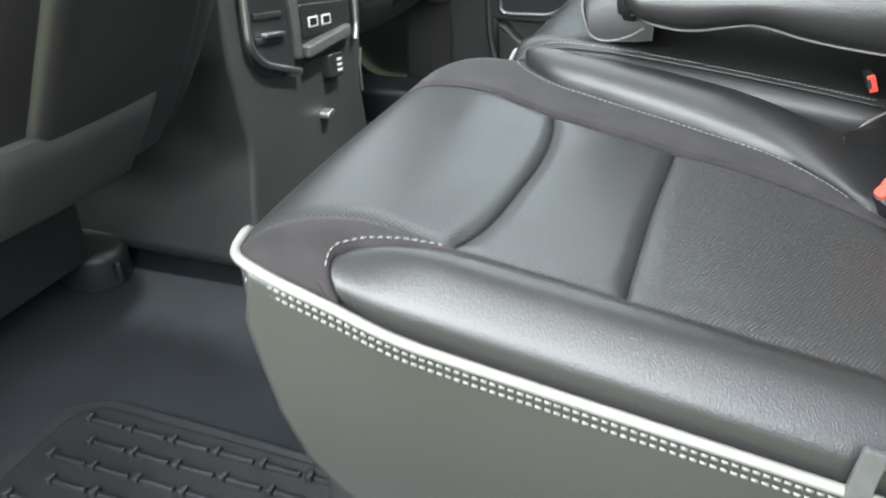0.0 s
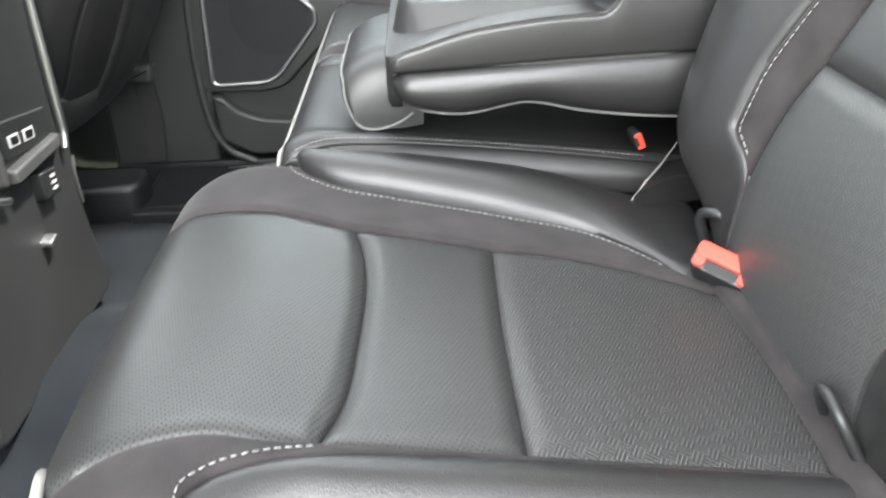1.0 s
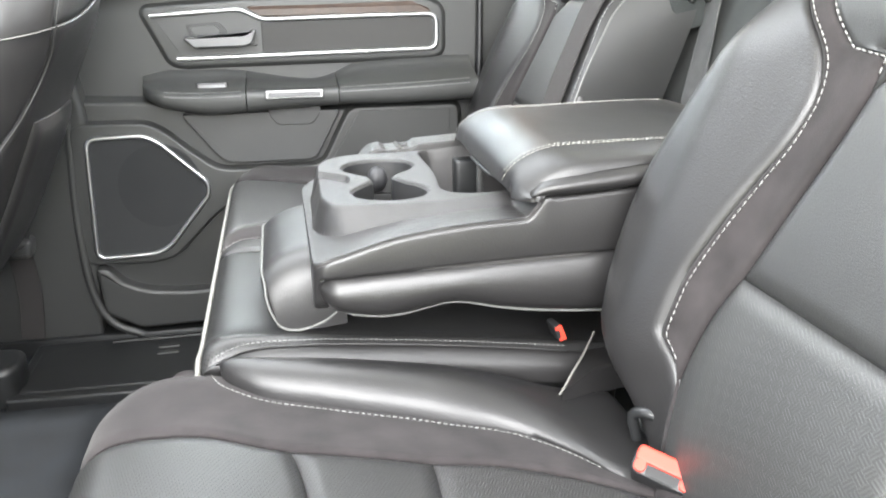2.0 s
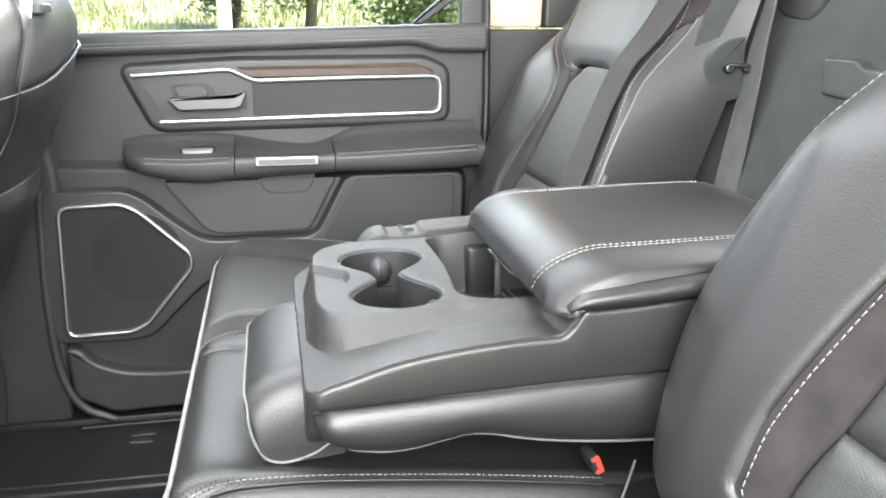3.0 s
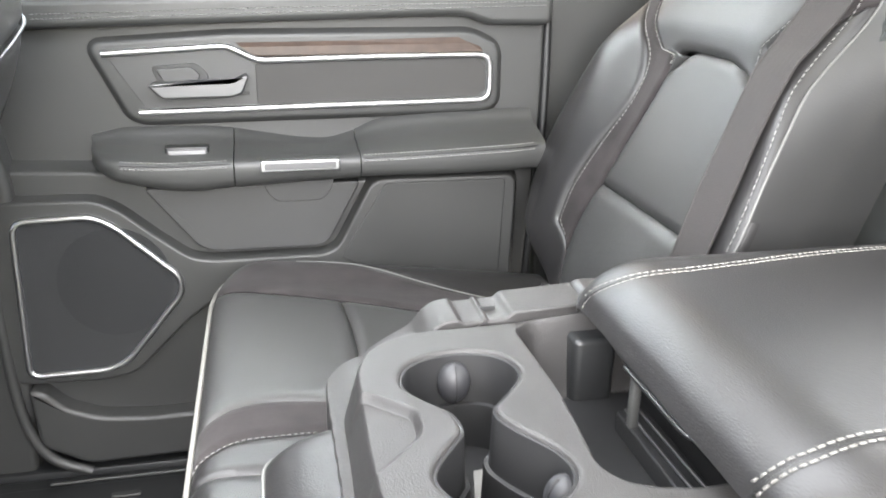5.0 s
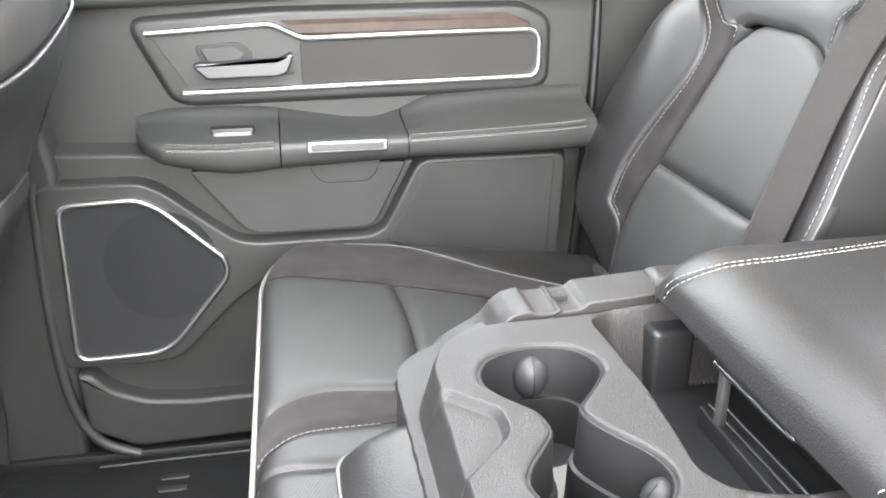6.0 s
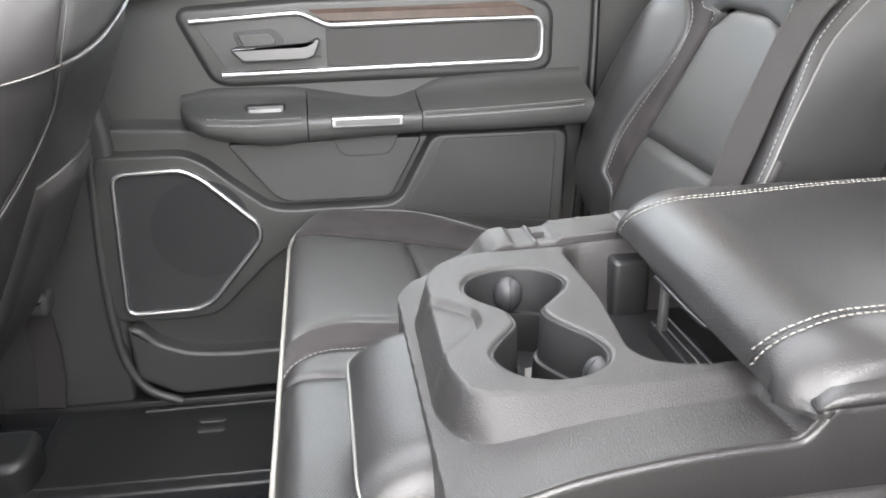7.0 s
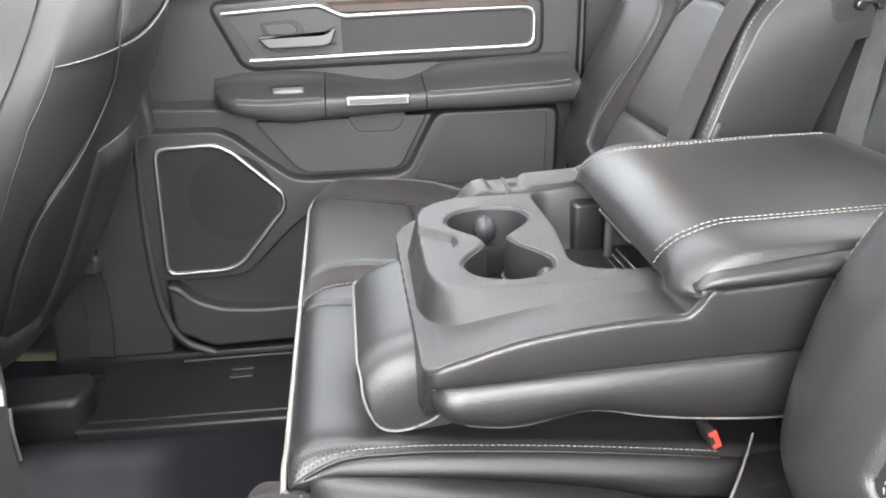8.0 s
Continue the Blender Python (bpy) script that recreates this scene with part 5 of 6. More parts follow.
def S_lid(a, b):
    a, b = np.broadcast_arrays(a, b)
    x = lid_front(b) + a
    top = 0.6015 + 0.0035 * np.exp(-(((b - 0.76) / 0.11) ** 2)) - 0.03 * np.clip(x - 0.47, 0, 1) ** 1.5
    near_d = edge_drop(b - 0.574, 0.050, 1.0) * (top - roll_top(x))
    z = top - near_d - edge_drop(0.93 - b, 0.065, 0.040) - edge_drop(a, 0.062, 0.042)
    z = np.maximum(z, np.minimum(0.5590, roll_top(x)))
    return np.stack([x, b + 0 * a, z], -1)


STITCH_NEAR = [(0.0005, 0.626), (0.004, 0.623), (0.010, 0.6205), (0.018, 0.6185), (0.031, 0.6160), (0.070, 0.6165), (0.13, 0.619), (0.20, 0.623), (0.29, 0.628)]
STITCH_FAR = [(0.0005, 0.881), (0.0055, 0.876), (0.016, 0.865), (0.034, 0.856), (0.062, 0.8500), (0.12, 0.857), (0.20, 0.868), (0.29, 0.874)]
panel("lid_cushion", S_lid, const(0.0), const(0.30), const(0.574), const(0.93), 90, 100, LEATHER, arm, "padded vinyl lid", dep=0.0015, r=0.004, skirt=0.004)
slab("lid_underside", fillet([(0.282, 0.592), (0.2625, 0.64), (0.2605, 0.775), (0.268, 0.89), (0.285, 0.922), (0.55, 0.922), (0.55, 0.592)], 0.01), "z", 0.551, 0.562, PLASTIC_DARK, arm, "dark lid underside", bevel=0.003)
for c_, way in ((STITCH_NEAR, 1), (STITCH_FAR, -1)):
    q_ = curve(c_, 140)
    tube("lid_seam", lifted(S_lid, q_[:, 0], q_[:, 1], 1.0, -0.0002), 0.0009, RUBBER, arm, "tight dark seam")
    for d_ in (-0.0032, 0.0032):
        t_ = np.gradient(q_, axis=0)
        t_ /= np.linalg.norm(t_, axis=1, keepdims=True)
        w_ = q_ + np.stack([t_[:, 1], -t_[:, 0]], 1) * d_
        w_[:, 0] = np.maximum(w_[:, 0], 0.0004)
        stitches(lifted(S_lid, w_[:, 0], w_[:, 1], 1.0, 0.0009), THREAD_LIGHT, arm, "pale double stitching", step=0.0056, length=0.0044, wide=0.0013)
fold = []
for x, w in ((0.2705, 0.0), (0.274, 0.25), (0.280, 0.5), (0.290, 0.75), (0.31, 0.95), (0.34, 1.0), (0.38, 1.0), (0.43, 1.0), (0.50, 1.0), (0.545, 1.0)):
    zt, zb = float(roll_top(x)) + 0.001, float(roll_bot(x))
    h = max(zt - zb, 0.0015)
    fold.append(np.array([(x, y, z) for y, z in ((0.600, zb), (0.584, zb), (0.578 - 0.004 * w, zb + 0.08 * h), (0.575 - 0.007 * w, zb + 0.30 * h), (0.574 - 0.008 * w, zb + 0.52 * h), (0.575 - 0.006 * w, zb + 0.76 * h), (0.577 - 0.001 * w, zb + 0.93 * h), (0.582, zt), (0.600, zt))]))
rings("lid_fold", fold, LEATHER, arm, "padded fold under the lid", crease=100)
# head cushion at the armrest's front end: flat sloping top, deep near end, piping along its front edge
SECT = np.array([(0.085, 0.4895), (0.058, 0.4895), (0.044, 0.4880), (0.030, 0.4850), (0.016, 0.4795), (0.004, 0.4720), (-0.0045, 0.4630), (-0.0058, 0.4520), (-0.002, 0.4330), (0.008, 0.4160), (0.024, 0.4055), (0.042, 0.4058), (0.060, 0.4120), (0.085, 0.4300)])
SECT = curve(SECT, 60)


def head_at(y):
    u = np.clip((0.698 - y) / 0.050, 0, 1)
    v = np.clip((y - 0.838) / 0.050, 0, 1)
    kz = (1 - u**2.7) ** (1 / 2.7) * (1 - 0.35 * v**3)
    kx = (1 - 0.16 * u**5) * (1 - v**2.4) ** (1 / 2.4)
    return np.stack([0.085 + (SECT[:, 0] - 0.085) * max(kx, 0.02), np.full(len(SECT), y), 0.403 + (SECT[:, 1] - 0.403) * max(kz, 0.02)], 1)


EDGE = int(np.argmin(np.linalg.norm(SECT - (-0.0045, 0.4630), axis=1)))
ends = 1 - np.linspace(1, 0, 14, endpoint=False) ** 2
fl = [head_at(y) for y in sorted({round(0.698 - 0.050 * e_, 5) for e_ in ends} | {0.6481}) ] + [head_at(y) for y in np.linspace(0.71, 0.83, 8)] + [head_at(0.838 + 0.0499 * e_) for e_ in ends]
rings("head_cushion", fl, LEATHER, arm, "rounded vinyl head cushion", crease=70)
front = [head_at(y)[EDGE] + [-0.0006, 0, 0.0006] for y in np.linspace(0.880, 0.662, 20)]
tube("head_piping", curve(front + [(-0.0008, 0.6555, 0.440), (0.004, 0.6510, 0.4230), (0.013, 0.6485, 0.4085), (0.026, 0.6478, 0.4035), (0.042, 0.6475, 0.4050), (0.060, 0.6475, 0.4115), (0.074, 0.6480, 0.421)], 110), 0.0014, PIPING_DARK, arm, "grey piping", up=(1, 0, 0.3))
slab("head_clip", [(0.676, 0.470), (0.684, 0.470), (0.684, 0.484), (0.676, 0.484)], "x", 0.055, 0.0455, PLASTIC_LIGHT, arm, "small plastic clip", r=0.002, bevel=0.002)


# ---- belts and buckles ----
def buckle(at, turn, label, size=1.0):
    bk = thing("seat_belt_buckle", label, "belt buckle", at, group="seat belt buckles")
    m = Matrix.Translation(at) @ Matrix.Rotation(radians(turn[2]), 4, "Z") @ Matrix.Rotation(radians(turn[1]), 4, "Y") @ Matrix.Rotation(radians(turn[0]), 4, "X") @ Matrix.Diagonal((size, size, size, 1))

    def put(name, x, y, z, mat, lab="", bevel=0.003):
        ob = box(name, x, y, z, mat, None, bevel=bevel, r=0.005)
        ob.data.transform(m)
        ob.parent = bk
        ob.matrix_parent_inverse = Matrix.Translation(at).inverted()
        if lab:
            ob["label"] = lab

    put("housing", (-0.027, 0.027), (-0.0135, 0.0115), (-0.060, 0.001), PLASTIC_DARK, "black plastic housing", 0.005)
    put("release_button", (-0.025, 0.025), (-0.0030, 0.0105), (-0.004, 0.0048), RED, "bright red release button", 0.002)
    put("release_button_end", (-0.024, -0.014), (-0.0115, -0.0005), (-0.004, 0.0045), RED, "", 0.001)
    put("release_button_end", (0.014, 0.024), (-0.0115, -0.0005), (-0.004, 0.0045), RED, "", 0.001)
    put("tongue_slot", (-0.0135, 0.0135), (-0.0115, -0.0034), (-0.002, 0.0012), SHADED_LINER, "dark tongue slot", 0.0005)
    return bk


buckle((0.336, 0.376, 0.363), (44, 12, -40), "black seat belt buckle with a red button beside the backrest", 1.08)
buckle((0.320, 0.612, 0.388), (85, 68, 0), "black seat belt buckle with a red button under the armrest", 0.38)
stub = thing("belt_guide", "dark plastic belt guide loop between cushion and backrest", "belt guide", (0.35, 0.44, 0.35))
tube("loop", curve([(0.345, 0.455, 0.345), (0.338, 0.452, 0.372), (0.345, 0.44, 0.381), (0.358, 0.428, 0.375), (0.362, 0.425, 0.35)], 24), 0.0055, PLASTIC_DARK, stub)

stub = thing("belt_guide", "dark plastic belt guide at the backrest foot", "belt guide", (0.34, 0.17, 0.34))
tube("loop", curve([(0.346, 0.200, 0.345), (0.334, 0.192, 0.372), (0.332, 0.176, 0.378), (0.334, 0.160, 0.370), (0.346, 0.152, 0.345)], 24), 0.0045, PLASTIC_DARK, stub)



def belt(name, pts, ups, label, mat=WEB, n=70):
    """Webbing 47 mm wide along pts, lying across the direction that ups gives at each point."""
    ob = thing(name, label, "seat belt", pts[0])
    c = curve(pts, n)
    uu = curve(ups, n)
    tan = np.gradient(c, axis=0)
    tan /= np.linalg.norm(tan, axis=1, keepdims=True)
    sd = np.cross(tan, uu)
    sd /= np.linalg.norm(sd, axis=1, keepdims=True)
    tp = np.cross(sd, tan)
    cross = [(-1 + k / 7, 0.9 * (k % 2)) for k in range(15)] + [(1, -1), (-1, -1)]
    vs = [c[i] + sd[i] * a * 0.0235 + tp[i] * b_ * 0.0010 for i in range(n) for a, b_ in cross]
    m = len(cross)
    fs = [(i * m + j, i * m + (j + 1) % m, (i + 1) * m + (j + 1) % m, (i + 1) * m + j) for i in range(n - 1) for j in range(m)]
    shape("webbing", vs, fs, mat, ob)
    for a in (-0.93, 0.93):
        vs = [c[i] + sd[i] * (a * 0.0235 + da) + tp[i] * h for i in range(n) for da, h in ((-0.0016, 0.0), (-0.001, 0.0014), (0.001, 0.0014), (0.0016, 0.0), (0.0, -0.0014))]
        fs = [(i * 5 + j, i * 5 + (j + 1) % 5, (i + 1) * 5 + (j + 1) % 5, (i + 1) * 5 + j) for i in range(n - 1) for j in range(5)]
        shape("selvedge", vs, fs, mat, ob)
    return ob


belt("seat_belt", [(0.68, 1.06, 0.95), (0.605, 1.064, 0.845), (0.566, 1.063, 0.788), (0.536, 1.058, 0.754), (0.508, 1.048, 0.726), (0.470, 1.034, 0.655), (0.432, 1.022, 0.565), (0.40, 1.02, 0.47), (0.37, 1.03, 0.385)],
          [(-0.8, -0.55, 0.3), (-0.8, -0.55, 0.3), (-0.85, -0.5, 0.3), (-0.9, -0.4, 0.3), (-1, -0.25, 0.3), (-1, -0.2, 0.3), (-1, -0.25, 0.3), (-1, -0.25, 0.3), (-1, 0, 0.4)], "brown-grey seat belt lying twisted over the far backrest")
belt("seat_belt", [(0.715, 0.983, 0.93), (0.692, 0.983, 0.84), (0.676, 0.982, 0.765), (0.668, 0.980, 0.715), (0.656, 0.980, 0.64), (0.640, 0.972, 0.56), (0.62, 0.95, 0.47)],
           [(-0.9, 0.35, 0), (-0.9, 0.32, 0.1), (-0.9, 0.15, 0.2), (-1, -0.3, 0.3), (-1, -0.3, 0.3), (-1, -0.3, 0.3), (-1, -0.3, 0.3)], "grey seat belt hanging against the rear wall", mat=WEB_GREY)
anch = thing("belt_anchor", "flat felt-covered belt anchor tab with bolts beside the backrest", "belt anchor", (0.64, 1.0, 0.73))
tq = np.linspace(0, 2 * np.pi, 28, endpoint=False)
slab("anchor_tab", fillet([(0.668, 0.773), (0.634, 0.768), (0.609, 0.742), (0.612, 0.715), (0.636, 0.684), (0.668, 0.690)], [0.004, 0.02, 0.02, 0.014, 0.012, 0.004], 6), "y", 1.010, 1.000, FELT, anch, bevel=0.003)
for x in (0.642, 0.669):
    slab("bolt", np.stack([x + 0.0062 * np.cos(tq), 0.731 + 0.0062 * np.sin(tq)], 1), "y", 1.001, 0.989, STEEL, anch, "dark steel bolt", bevel=0.002)
tube("hook", [(0.640, 0.992, 0.736), (0.655, 0.989, 0.735), (0.672, 0.991, 0.733)], 0.0025, STEEL, anch)


# ---- front seats ----
def front_seat(yc, inboard, label, flap=(0.262, 0.335, -0.20, 0.17, 0.006)):
    F = thing("front_seat", label, "front seat", (-0.62, yc, 0.0), group="front seats")
    px = table([(0.14, -0.545), (0.26, -0.49), (0.36, -0.425), (0.50, -0.355), (0.62, -0.300), (0.72, -0.254), (0.80, -0.240), (0.86, -0.260)])
    o = table([(0.14, 0.205), (0.26, 0.225), (0.40, 0.243), (0.55, 0.245), (0.66, 0.232), (0.74, 0.205), (0.80, 0.17), (0.86, 0.12)])

    def S(z, i):
        z, i = np.broadcast_arrays(z, i)
        x = px(z) - edge_drop(o(z) - np.abs(i), 0.11, 0.085) - 0.02 * (i / 0.2) ** 2
        return np.stack([x, yc + i, z + 0 * x], -1)

    m1 = table([(0.14, 0.17), (0.30, 0.190), (0.36, 0.198), (0.445, 0.207), (0.515, 0.198), (0.536, 0.187), (0.582, 0.160), (0.649, 0.137), (0.709, 0.146), (0.78, 0.13), (0.86, 0.10)])
    neg = lambda f: (lambda z: -f(z))
    cut = table([(0, 0.702), (0.3, 0.714), (0.6, 0.735), (1, 0.762)])
    panel("back_panel", S, const(0.31), cut, neg(m1), m1, 40, 40, LEATHER, F, "vinyl seat back panel", dep=0.006, r=0.012, out=-1)
    panel("map_pocket", lambda z, i: S(z, i) + np.array([0.012, 0, 0]), const(0.30), const(0.56), const(-0.118), const(0.118), 26, 30, LEATHER, F, "map pocket", dep=0.008, r=0.02, out=-1)
    panel("upper_back", S, cut, const(0.86), neg(m1), m1, 24, 40, LEATHER_SMOOTH, F, "upper seat back", dep=0.005, r=0.012, out=-1)
    tc = np.linspace(0, 1, 30)
    ic = -m1(cut(tc)) + 2 * m1(cut(tc)) * tc
    tube("cover_edge", S(cut(tc), ic) + [0.002, 0, 0], 0.0026, LEATHER, F, "rolled lower edge of the upper cover", up=(1, 0, 0))
    for s in (1, -1):
        lo, hi = (m1, o) if s > 0 else (neg(o), neg(m1))
        panel("side_bolster", S, const(0.30), const(0.86), lo, hi, 60, 18, LEATHER, F, "vinyl side of the seat back", dep=0.005, r=0.010, out=-1)
        zv = np.linspace(0.28, 0.86, 30)
        fr = S(zv, s * o(zv))
        rr_ = fr.copy()
        rr_[:, 0] -= 0.10 + 0.03 * np.sin((zv - 0.28) / 0.58 * np.pi)
        rr_[:, 1] = yc + s * (o(zv) - 0.02)
        shape("side_wing", np.concatenate([fr, rr_]), [(k, k + 1, 31 + k, 30 + k) for k in range(29)], LEATHER, F, "vinyl bolster side")
        tube("seam", S(zv[3:26], s * (m1(zv[3:26]))) + [0.001, 0, 0], 0.0011, LEATHER_SMOOTH, F, "raised seam", up=(1, 0, 0))
        zc = np.linspace(0.50, 0.70, 24)
        tube("seam", S(zc, s * np.interp(zc, [0.50, 0.557, 0.623, 0.70], [0.236, 0.234, 0.228, 0.211])) + [0.001, 0, 0], 0.0011, LEATHER_SMOOTH, F, "raised seam", up=(1, 0, 0))
        zc = np.linspace(0.702 + 0.060 * (s > 0), 0.69 + 0.085 * (s > 0), 12)
        tube("seam", S(zc, s * np.linspace(0.146 - 0.01 * (s > 0), 0.212, 12)) + [0.001, 0, 0], 0.0014, LEATHER_SMOOTH, F, "raised seam", up=(1, 0, 0))
    panel("lower_flap", lambda z, i: S(z, i) + np.array([flap[4], 0, 0]), const(flap[0]), const(flap[1]), const(flap[2]), const(flap[3]), 14, 40, PLASTIC, F, "grey lower back flap", dep=0.008, r=0.02, out=-1)
    slab("seat_base", [(-1.15, yc - 0.25), (-0.60, yc - 0.22), (-0.60, yc + 0.22), (-1.15, yc + 0.25)], "z", 0.22, 0.40, LEATHER, F, "seat cushion", r=0.05, bevel=0.05)
    slab("seat_frame", [(-1.10, yc - 0.20), (-0.70, yc - 0.20), (-0.70, yc + 0.20), (-1.10, yc + 0.20)], "z", 0.06, 0.22, PLASTIC_DARK, F, "dark seat frame", r=0.02, bevel=0.01)
    # headrest
    hl = []
    for z, k in ((0.80, 0.72), (0.81, 0.86), (0.84, 0.97), (0.90, 1.0), (0.97, 0.96), (1.01, 0.8), (1.02, 0.5)):
        pr = fillet([(-0.275, yc - 0.13), (-0.275, yc + 0.13), (-0.37, yc + 0.12), (-0.37, yc - 0.12)], 0.035, 6)
        c = np.array([-0.32, yc])
        pr = c + (pr - c) * k
        hl.append(np.stack([pr[:, 0], pr[:, 1], np.full(len(pr), z)], 1))
    hr = rings("headrest", hl, LEATHER, F, "vinyl headrest", crease=80)
    return F


pas = front_seat(1.235, -1, "black vinyl front passenger seat seen from behind")
slab("headrest_latch", [(-0.268, 1.118), (-0.256, 1.118), (-0.256, 1.134), (-0.268, 1.134)], "z", 0.79, 0.875, WHITE_PAINT, pas, "small white headrest latch", r=0.003, bevel=0.002)
slab("latch_lever", [(-0.250, 1.100), (-0.238, 1.100), (-0.238, 1.150), (-0.250, 1.150)], "z", 0.800, 0.812, PLASTIC_DARK, pas, "dark latch lever", r=0.004, bevel=0.003)
front_seat(0.305, 1, "black vinyl front driver seat seen from behind", (0.287, 0.398, -0.20, 0.058, 0.018))
lev = thing("belt_anchor", "plastic belt anchor low on the front pillar", "belt anchor", (-0.50, 1.50, 0.24))
slab("anchor_cover", fillet([(-0.545, 0.225), (-0.49, 0.222), (-0.485, 0.262), (-0.54, 0.266)], 0.012), "y", 1.556, 1.515, PLASTIC_LIGHT, lev, "grey plastic anchor cover", bevel=0.01)
belt("seat_belt", [(-0.515, 1.530, 0.24), (-0.51, 1.535, 0.14), (-0.52, 1.535, 0.04)], [(0, -1, 0)] * 3, "dark front seat belt at the pillar foot", n=12)
belt("seat_belt", [(-0.515, 1.530, 0.25), (-0.50, 1.535, 0.5), (-0.49, 1.54, 0.9)], [(0, -1, 0)] * 3, "dark front seat belt along the pillar", n=20)

# ---- centre console ----
con = thing("center_console", "dark center console with vents, chrome trim and sockets", "console", (-0.6, 0.78, 0.0))
CX = -0.44
slab("console_body", fillet([(0.565, 0.03), (0.60, 0.22), (0.575, 0.36), (0.585, 0.60), (0.97, 0.60), (0.985, 0.36), (0.96, 0.22), (0.995, 0.03)], 0.03), "x", -1.45, CX - 0.012, CONSOLE, con, "grained console body", bevel=0.010)
slab("console_bay", fillet([(0.618, 0.345), (0.65, 0.312), (0.905, 0.292), (0.927, 0.32), (0.930, 0.575), (0.618, 0.575)], 0.02), "x", CX - 0.05, CX - 0.006, PLASTIC_DARK, con, "dark recessed bay", bevel=0.006)
u_c = fillet([(0.610, 0.60), (0.6105, 0.47), (0.6095, 0.372), (0.640, 0.338), (0.736, 0.301)], [0, 0, 0.03, 0.03, 0], 8)
sweep("chrome_trim", np.stack([np.full(len(u_c), CX - 0.001), u_c[:, 0], u_c[:, 1]], 1), SEC, CHROME, con, "polished chrome trim", up=(1, 0, 0))
u_c = fillet([(0.936, 0.60), (0.938, 0.425), (0.937, 0.32), (0.928, 0.300)], [0, 0, 0.02, 0], 8)
sweep("chrome_trim", np.stack([np.full(len(u_c), CX - 0.001), u_c[:, 0], u_c[:, 1]], 1), SEC, CHROME, con, "polished chrome trim", up=(1, 0, 0))
slab("divider", [(0.712, 0.60), (0.742, 0.60), (0.748, 0.315), (0.730, 0.320), (0.722, 0.40)], "x", CX - 0.02, CX + 0.002, PLASTIC_LIGHT, con, "grey divider bar", r=0.004, bevel=0.004)
for z in (0.555, 0.50, 0.445, 0.41, 0.376):
    slab("vent_slat", [(0.632, z), (0.705, z - 0.012), (0.705, z - 0.022), (0.632, z - 0.010)], "x", CX - 0.03, CX - 0.003, PLASTIC_DARK, con, bevel=0.003)
for z in (0.447, 0.379):
    slab("vent_tab", [(0.650, z), (0.702, z - 0.009), (0.702, z - 0.0155), (0.650, z - 0.0065)], "x", CX - 0.02, CX + 0.003, CHROME, con, "bright vent tab", r=0.002, bevel=0.002)
slab("socket_panel", [(0.757, 0.395), (0.90, 0.372), (0.90, 0.328), (0.757, 0.345)], "x", CX - 0.02, CX - 0.002, PLASTIC_DARK, con, "socket panel", r=0.004, bevel=0.003)
for k in range(2):
    slab("socket_mark", [(0.775 + 0.042 * k, 0.372 - 0.006 * k), (0.805 + 0.042 * k, 0.368 - 0.006 * k), (0.805 + 0.042 * k, 0.352 - 0.006 * k), (0.775 + 0.042 * k, 0.356 - 0.006 * k)], "x", CX - 0.004, CX - 0.001, WHITE_PRINT, con, "pale marks beside the socket", r=0.002, bevel=0.0005)
    slab("socket_hole", [(0.780 + 0.042 * k, 0.369 - 0.006 * k), (0.800 + 0.042 * k, 0.366 - 0.006 * k), (0.800 + 0.042 * k, 0.3555 - 0.006 * k), (0.780 + 0.042 * k, 0.3585 - 0.006 * k)], "x", CX - 0.003, CX, RUBBER, con, "dark socket opening", bevel=0.0005)
slab("shelf", [(CX - 0.03, 0.752), (CX + 0.010, 0.752), (CX + 0.010, 0.898), (CX - 0.03, 0.898)], "z", 0.318, 0.334, PLASTIC_LIGHT, con, "grey ledge", r=0.004, bevel=0.004)
slab("socket_block", [(0.822, 0.302), (0.870, 0.294), (0.870, 0.256), (0.822, 0.262)], "x", CX - 0.02, CX + 0.004, PLASTIC_DARK, con, "dark socket block", r=0.004, bevel=0.003)
for k in range(3):
    slab("socket_print", [(0.846, 0.290 - 0.009 * k), (0.862, 0.2875 - 0.009 * k), (0.862, 0.283 - 0.009 * k), (0.846, 0.2855 - 0.009 * k)], "x", CX + 0.003, CX + 0.0045, WHITE_PRINT, con, "pale print", bevel=0.0004)
tube("cable_clip", curve([(CX - 0.010, 0.962, 0.275), (CX - 0.010, 0.955, 0.245), (CX - 0.010, 0.957, 0.20)], 10), 0.003, PLASTIC_LIGHT, con, "grey clip edge", up=(1, 0, 0))
slab("foot_latch", [(0.80, 0.20), (0.825, 0.205), (0.822, 0.213), (0.80, 0.210)], "x", CX - 0.02, CX + 0.004, CHROME, con, "small bright latch", r=0.002, bevel=0.002)

# ---- outside ----
rng = random.Random(4)


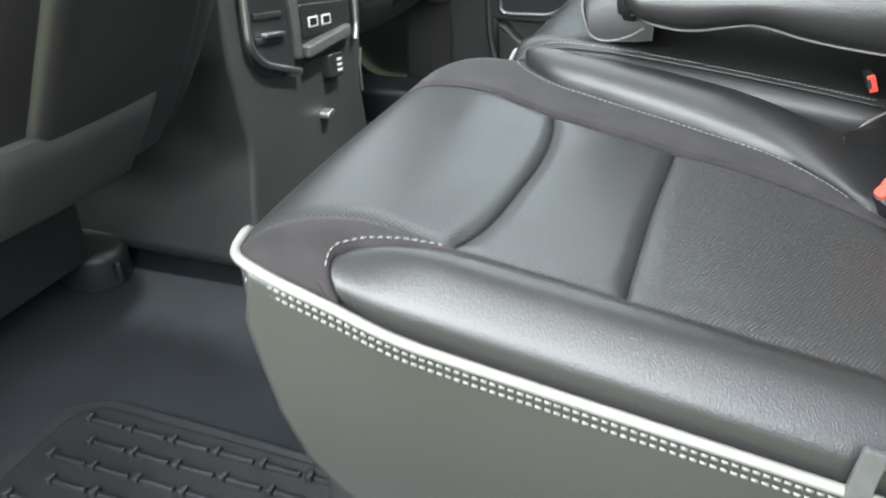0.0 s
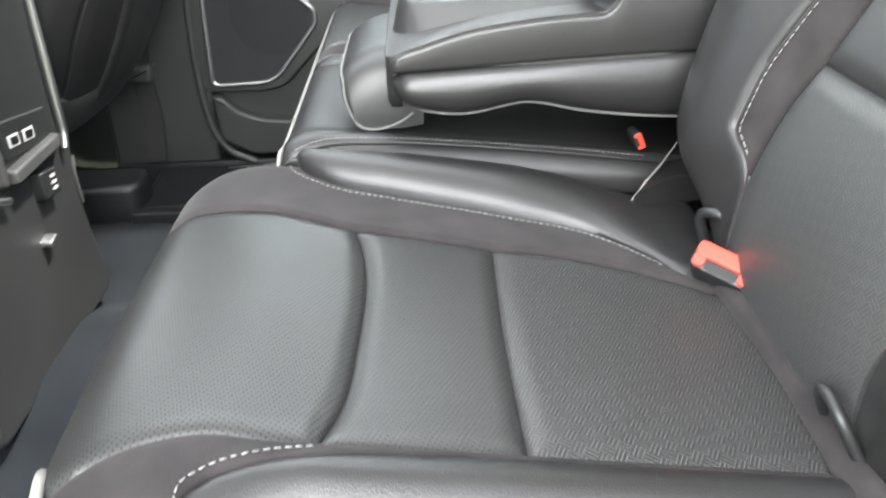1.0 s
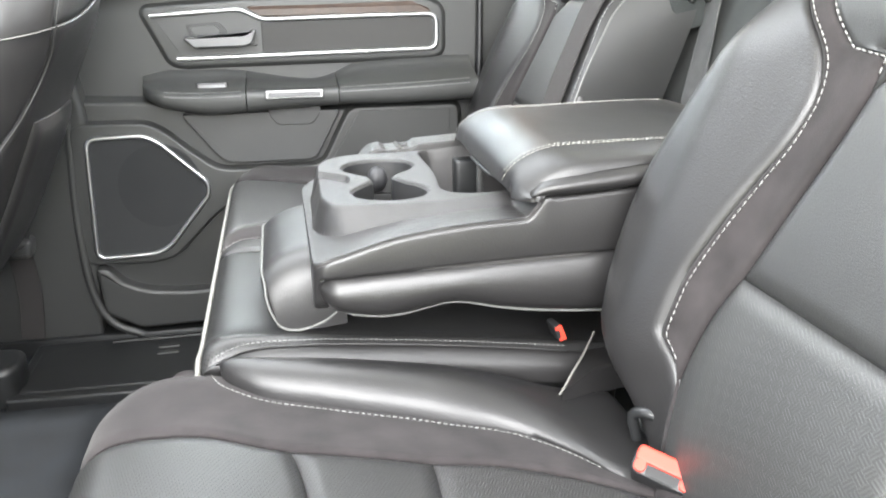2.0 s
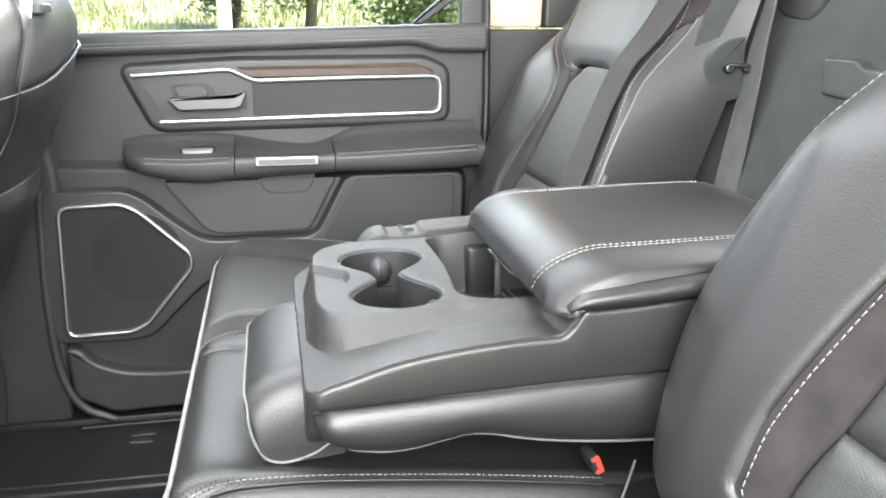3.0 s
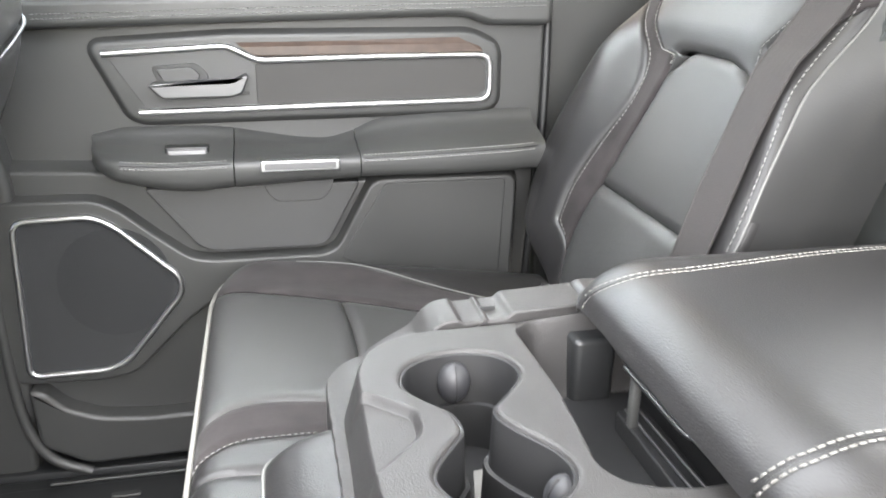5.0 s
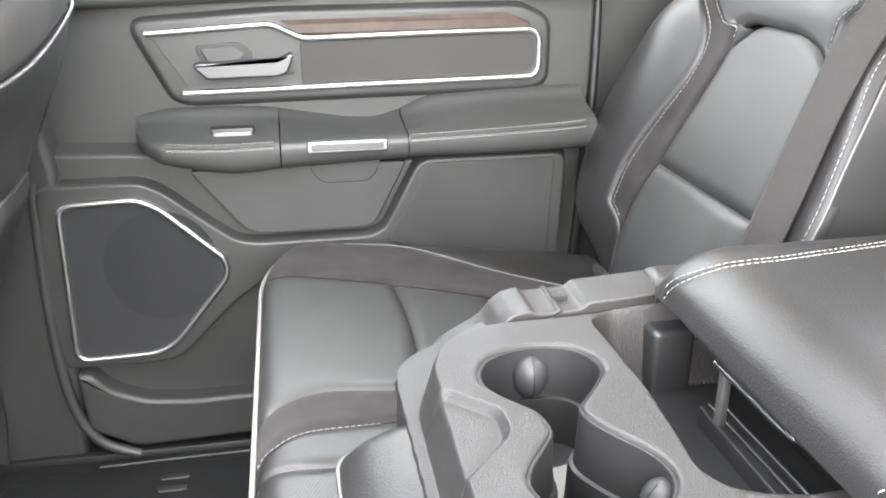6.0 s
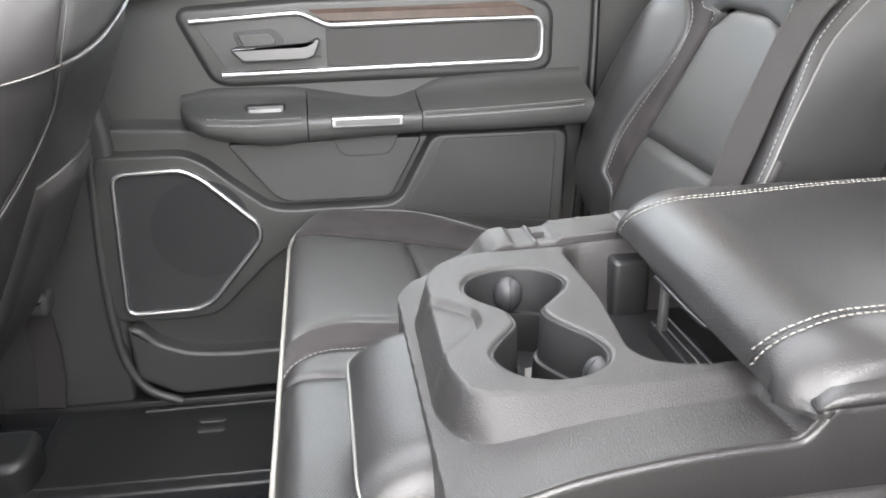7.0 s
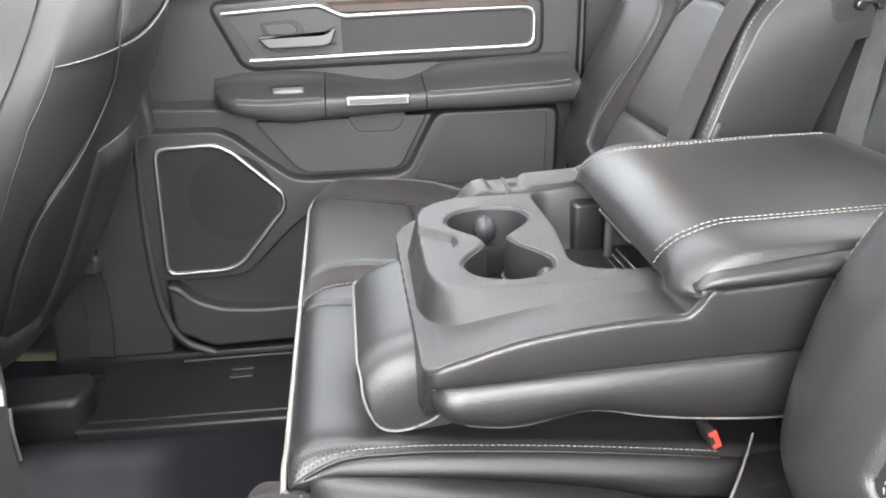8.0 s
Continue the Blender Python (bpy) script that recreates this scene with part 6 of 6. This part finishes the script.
def tree(x, y, h, spread, seed, label):
    rg = random.Random(seed)
    zb = float(bank(np.array(x), np.array(y)))
    T = thing("tree", label, "tree", (x, y, zb), group="trees beyond the fence")
    sweep("trunk", curve([(x, y, zb - 0.1), (x + 0.1, y, zb + h * 0.3), (x - 0.05, y, zb + h * 0.7)], 12), ring(0.16), BARK, T, up=(1, 0, 0))
    for k in range(6):
        a = rg.uniform(0, 6.28)
        z0 = zb + h * rg.uniform(0.2, 0.5)
        sweep("limb", curve([(x, y, z0), (x + spread * 0.4 * math.cos(a), y + spread * 0.4 * math.sin(a), z0 + h * 0.12), (x + spread * 0.8 * math.cos(a), y + spread * 0.8 * math.sin(a), z0 + h * 0.15)], 8), ring(0.05), BARK, T)
    vs, fs = [], []
    clumps = [(rg.gauss(0, spread * 0.45), rg.gauss(0, spread * 0.45), h * rg.uniform(0.22, 1.0)) for _ in range(46)]
    for _ in range(7000):
        cx_, cy_, cz_ = rg.choice(clumps)
        p = Vector((x + cx_ + rg.gauss(0, 0.35), y + cy_ + rg.gauss(0, 0.35), zb + cz_ + rg.gauss(0, 0.28)))
        n1 = Vector((rg.gauss(0, 1), rg.gauss(0, 1), rg.gauss(0, 1))).normalized()
        n2 = n1.orthogonal().normalized()
        s = rg.uniform(0.05, 0.11)
        k = len(vs)
        vs += [p - n1 * s, p + n2 * s * 0.5, p + n1 * s, p - n2 * s * 0.5]
        fs.append((k, k + 1, k + 2, k + 3))
    shape("crown", vs, fs, LEAF, T, "loose green crown", smooth=False)


tree(3.6, 17.5, 4.5, 1.5, 1, "green leafy tree with low drooping branches")
tree(1.2, 24.0, 5.0, 1.5, 2, "young green tree on the grassy bank")
tree(-0.9, 26.0, 4.5, 1.0, 3, "slim green tree behind the white post")
tree(-6.5, 42.0, 6.0, 2.5, 5, "green tree far up the bank")
tree(9.0, 40.0, 6.0, 2.5, 6, "green tree far up the bank")
post = thing("post", "white square post standing in the grass", "post", (-0.62, 14.0, -0.8))
slab("post_shaft", [(-0.73, 13.9), (-0.51, 13.9), (-0.51, 14.1), (-0.73, 14.1)], "z", -0.85, 3.4, WHITE_PAINT, post, r=0.02, bevel=0.02)
fence = thing("fence", "thin grey wire fence on the grassy bank", "fence", (0, 30, 0))
for k in range(-14, 15):
    fx, fy = k * 1.9, 29 + 0.02 * k
    fz = float(bank(np.array(fx), np.array(fy)))
    tube("fence_post", [(fx, fy, fz - 0.1), (fx, fy, fz + 1.7)], 0.035, WIRE, fence, up=(1, 0, 0))
for h in (0.3, 0.9, 1.6):
    tube("fence_wire", [(k * 1.9, 29 + 0.02 * k, float(bank(np.array(k * 1.9), np.array(29.0))) + h) for k in range(-14, 15)], 0.015, WIRE, fence)
vs, fs = [], []
for _ in range(26000):
    gy = 13 + 34 * rng.random() ** 0.8
    gx = rng.uniform(-0.5, 0.75) * gy
    gz = float(bank(np.array(gx), np.array(gy)))
    a, h, w = rng.uniform(0, 6.28), rng.uniform(0.15, 0.5), rng.uniform(0.02, 0.05)
    lx, ly = rng.gauss(0, 0.12), rng.gauss(0, 0.12)
    k = len(vs)
    vs += [(gx - w * math.cos(a), gy - w * math.sin(a), gz - 0.02), (gx + w * math.cos(a), gy + w * math.sin(a), gz - 0.02), (gx + lx, gy + ly, gz + h)]
    fs.append((k, k + 1, k + 2))
tagged(shape("grass", vs, fs, GRASS, smooth=False), "tall pale green grass on the bank", "grass", kind="stuff")
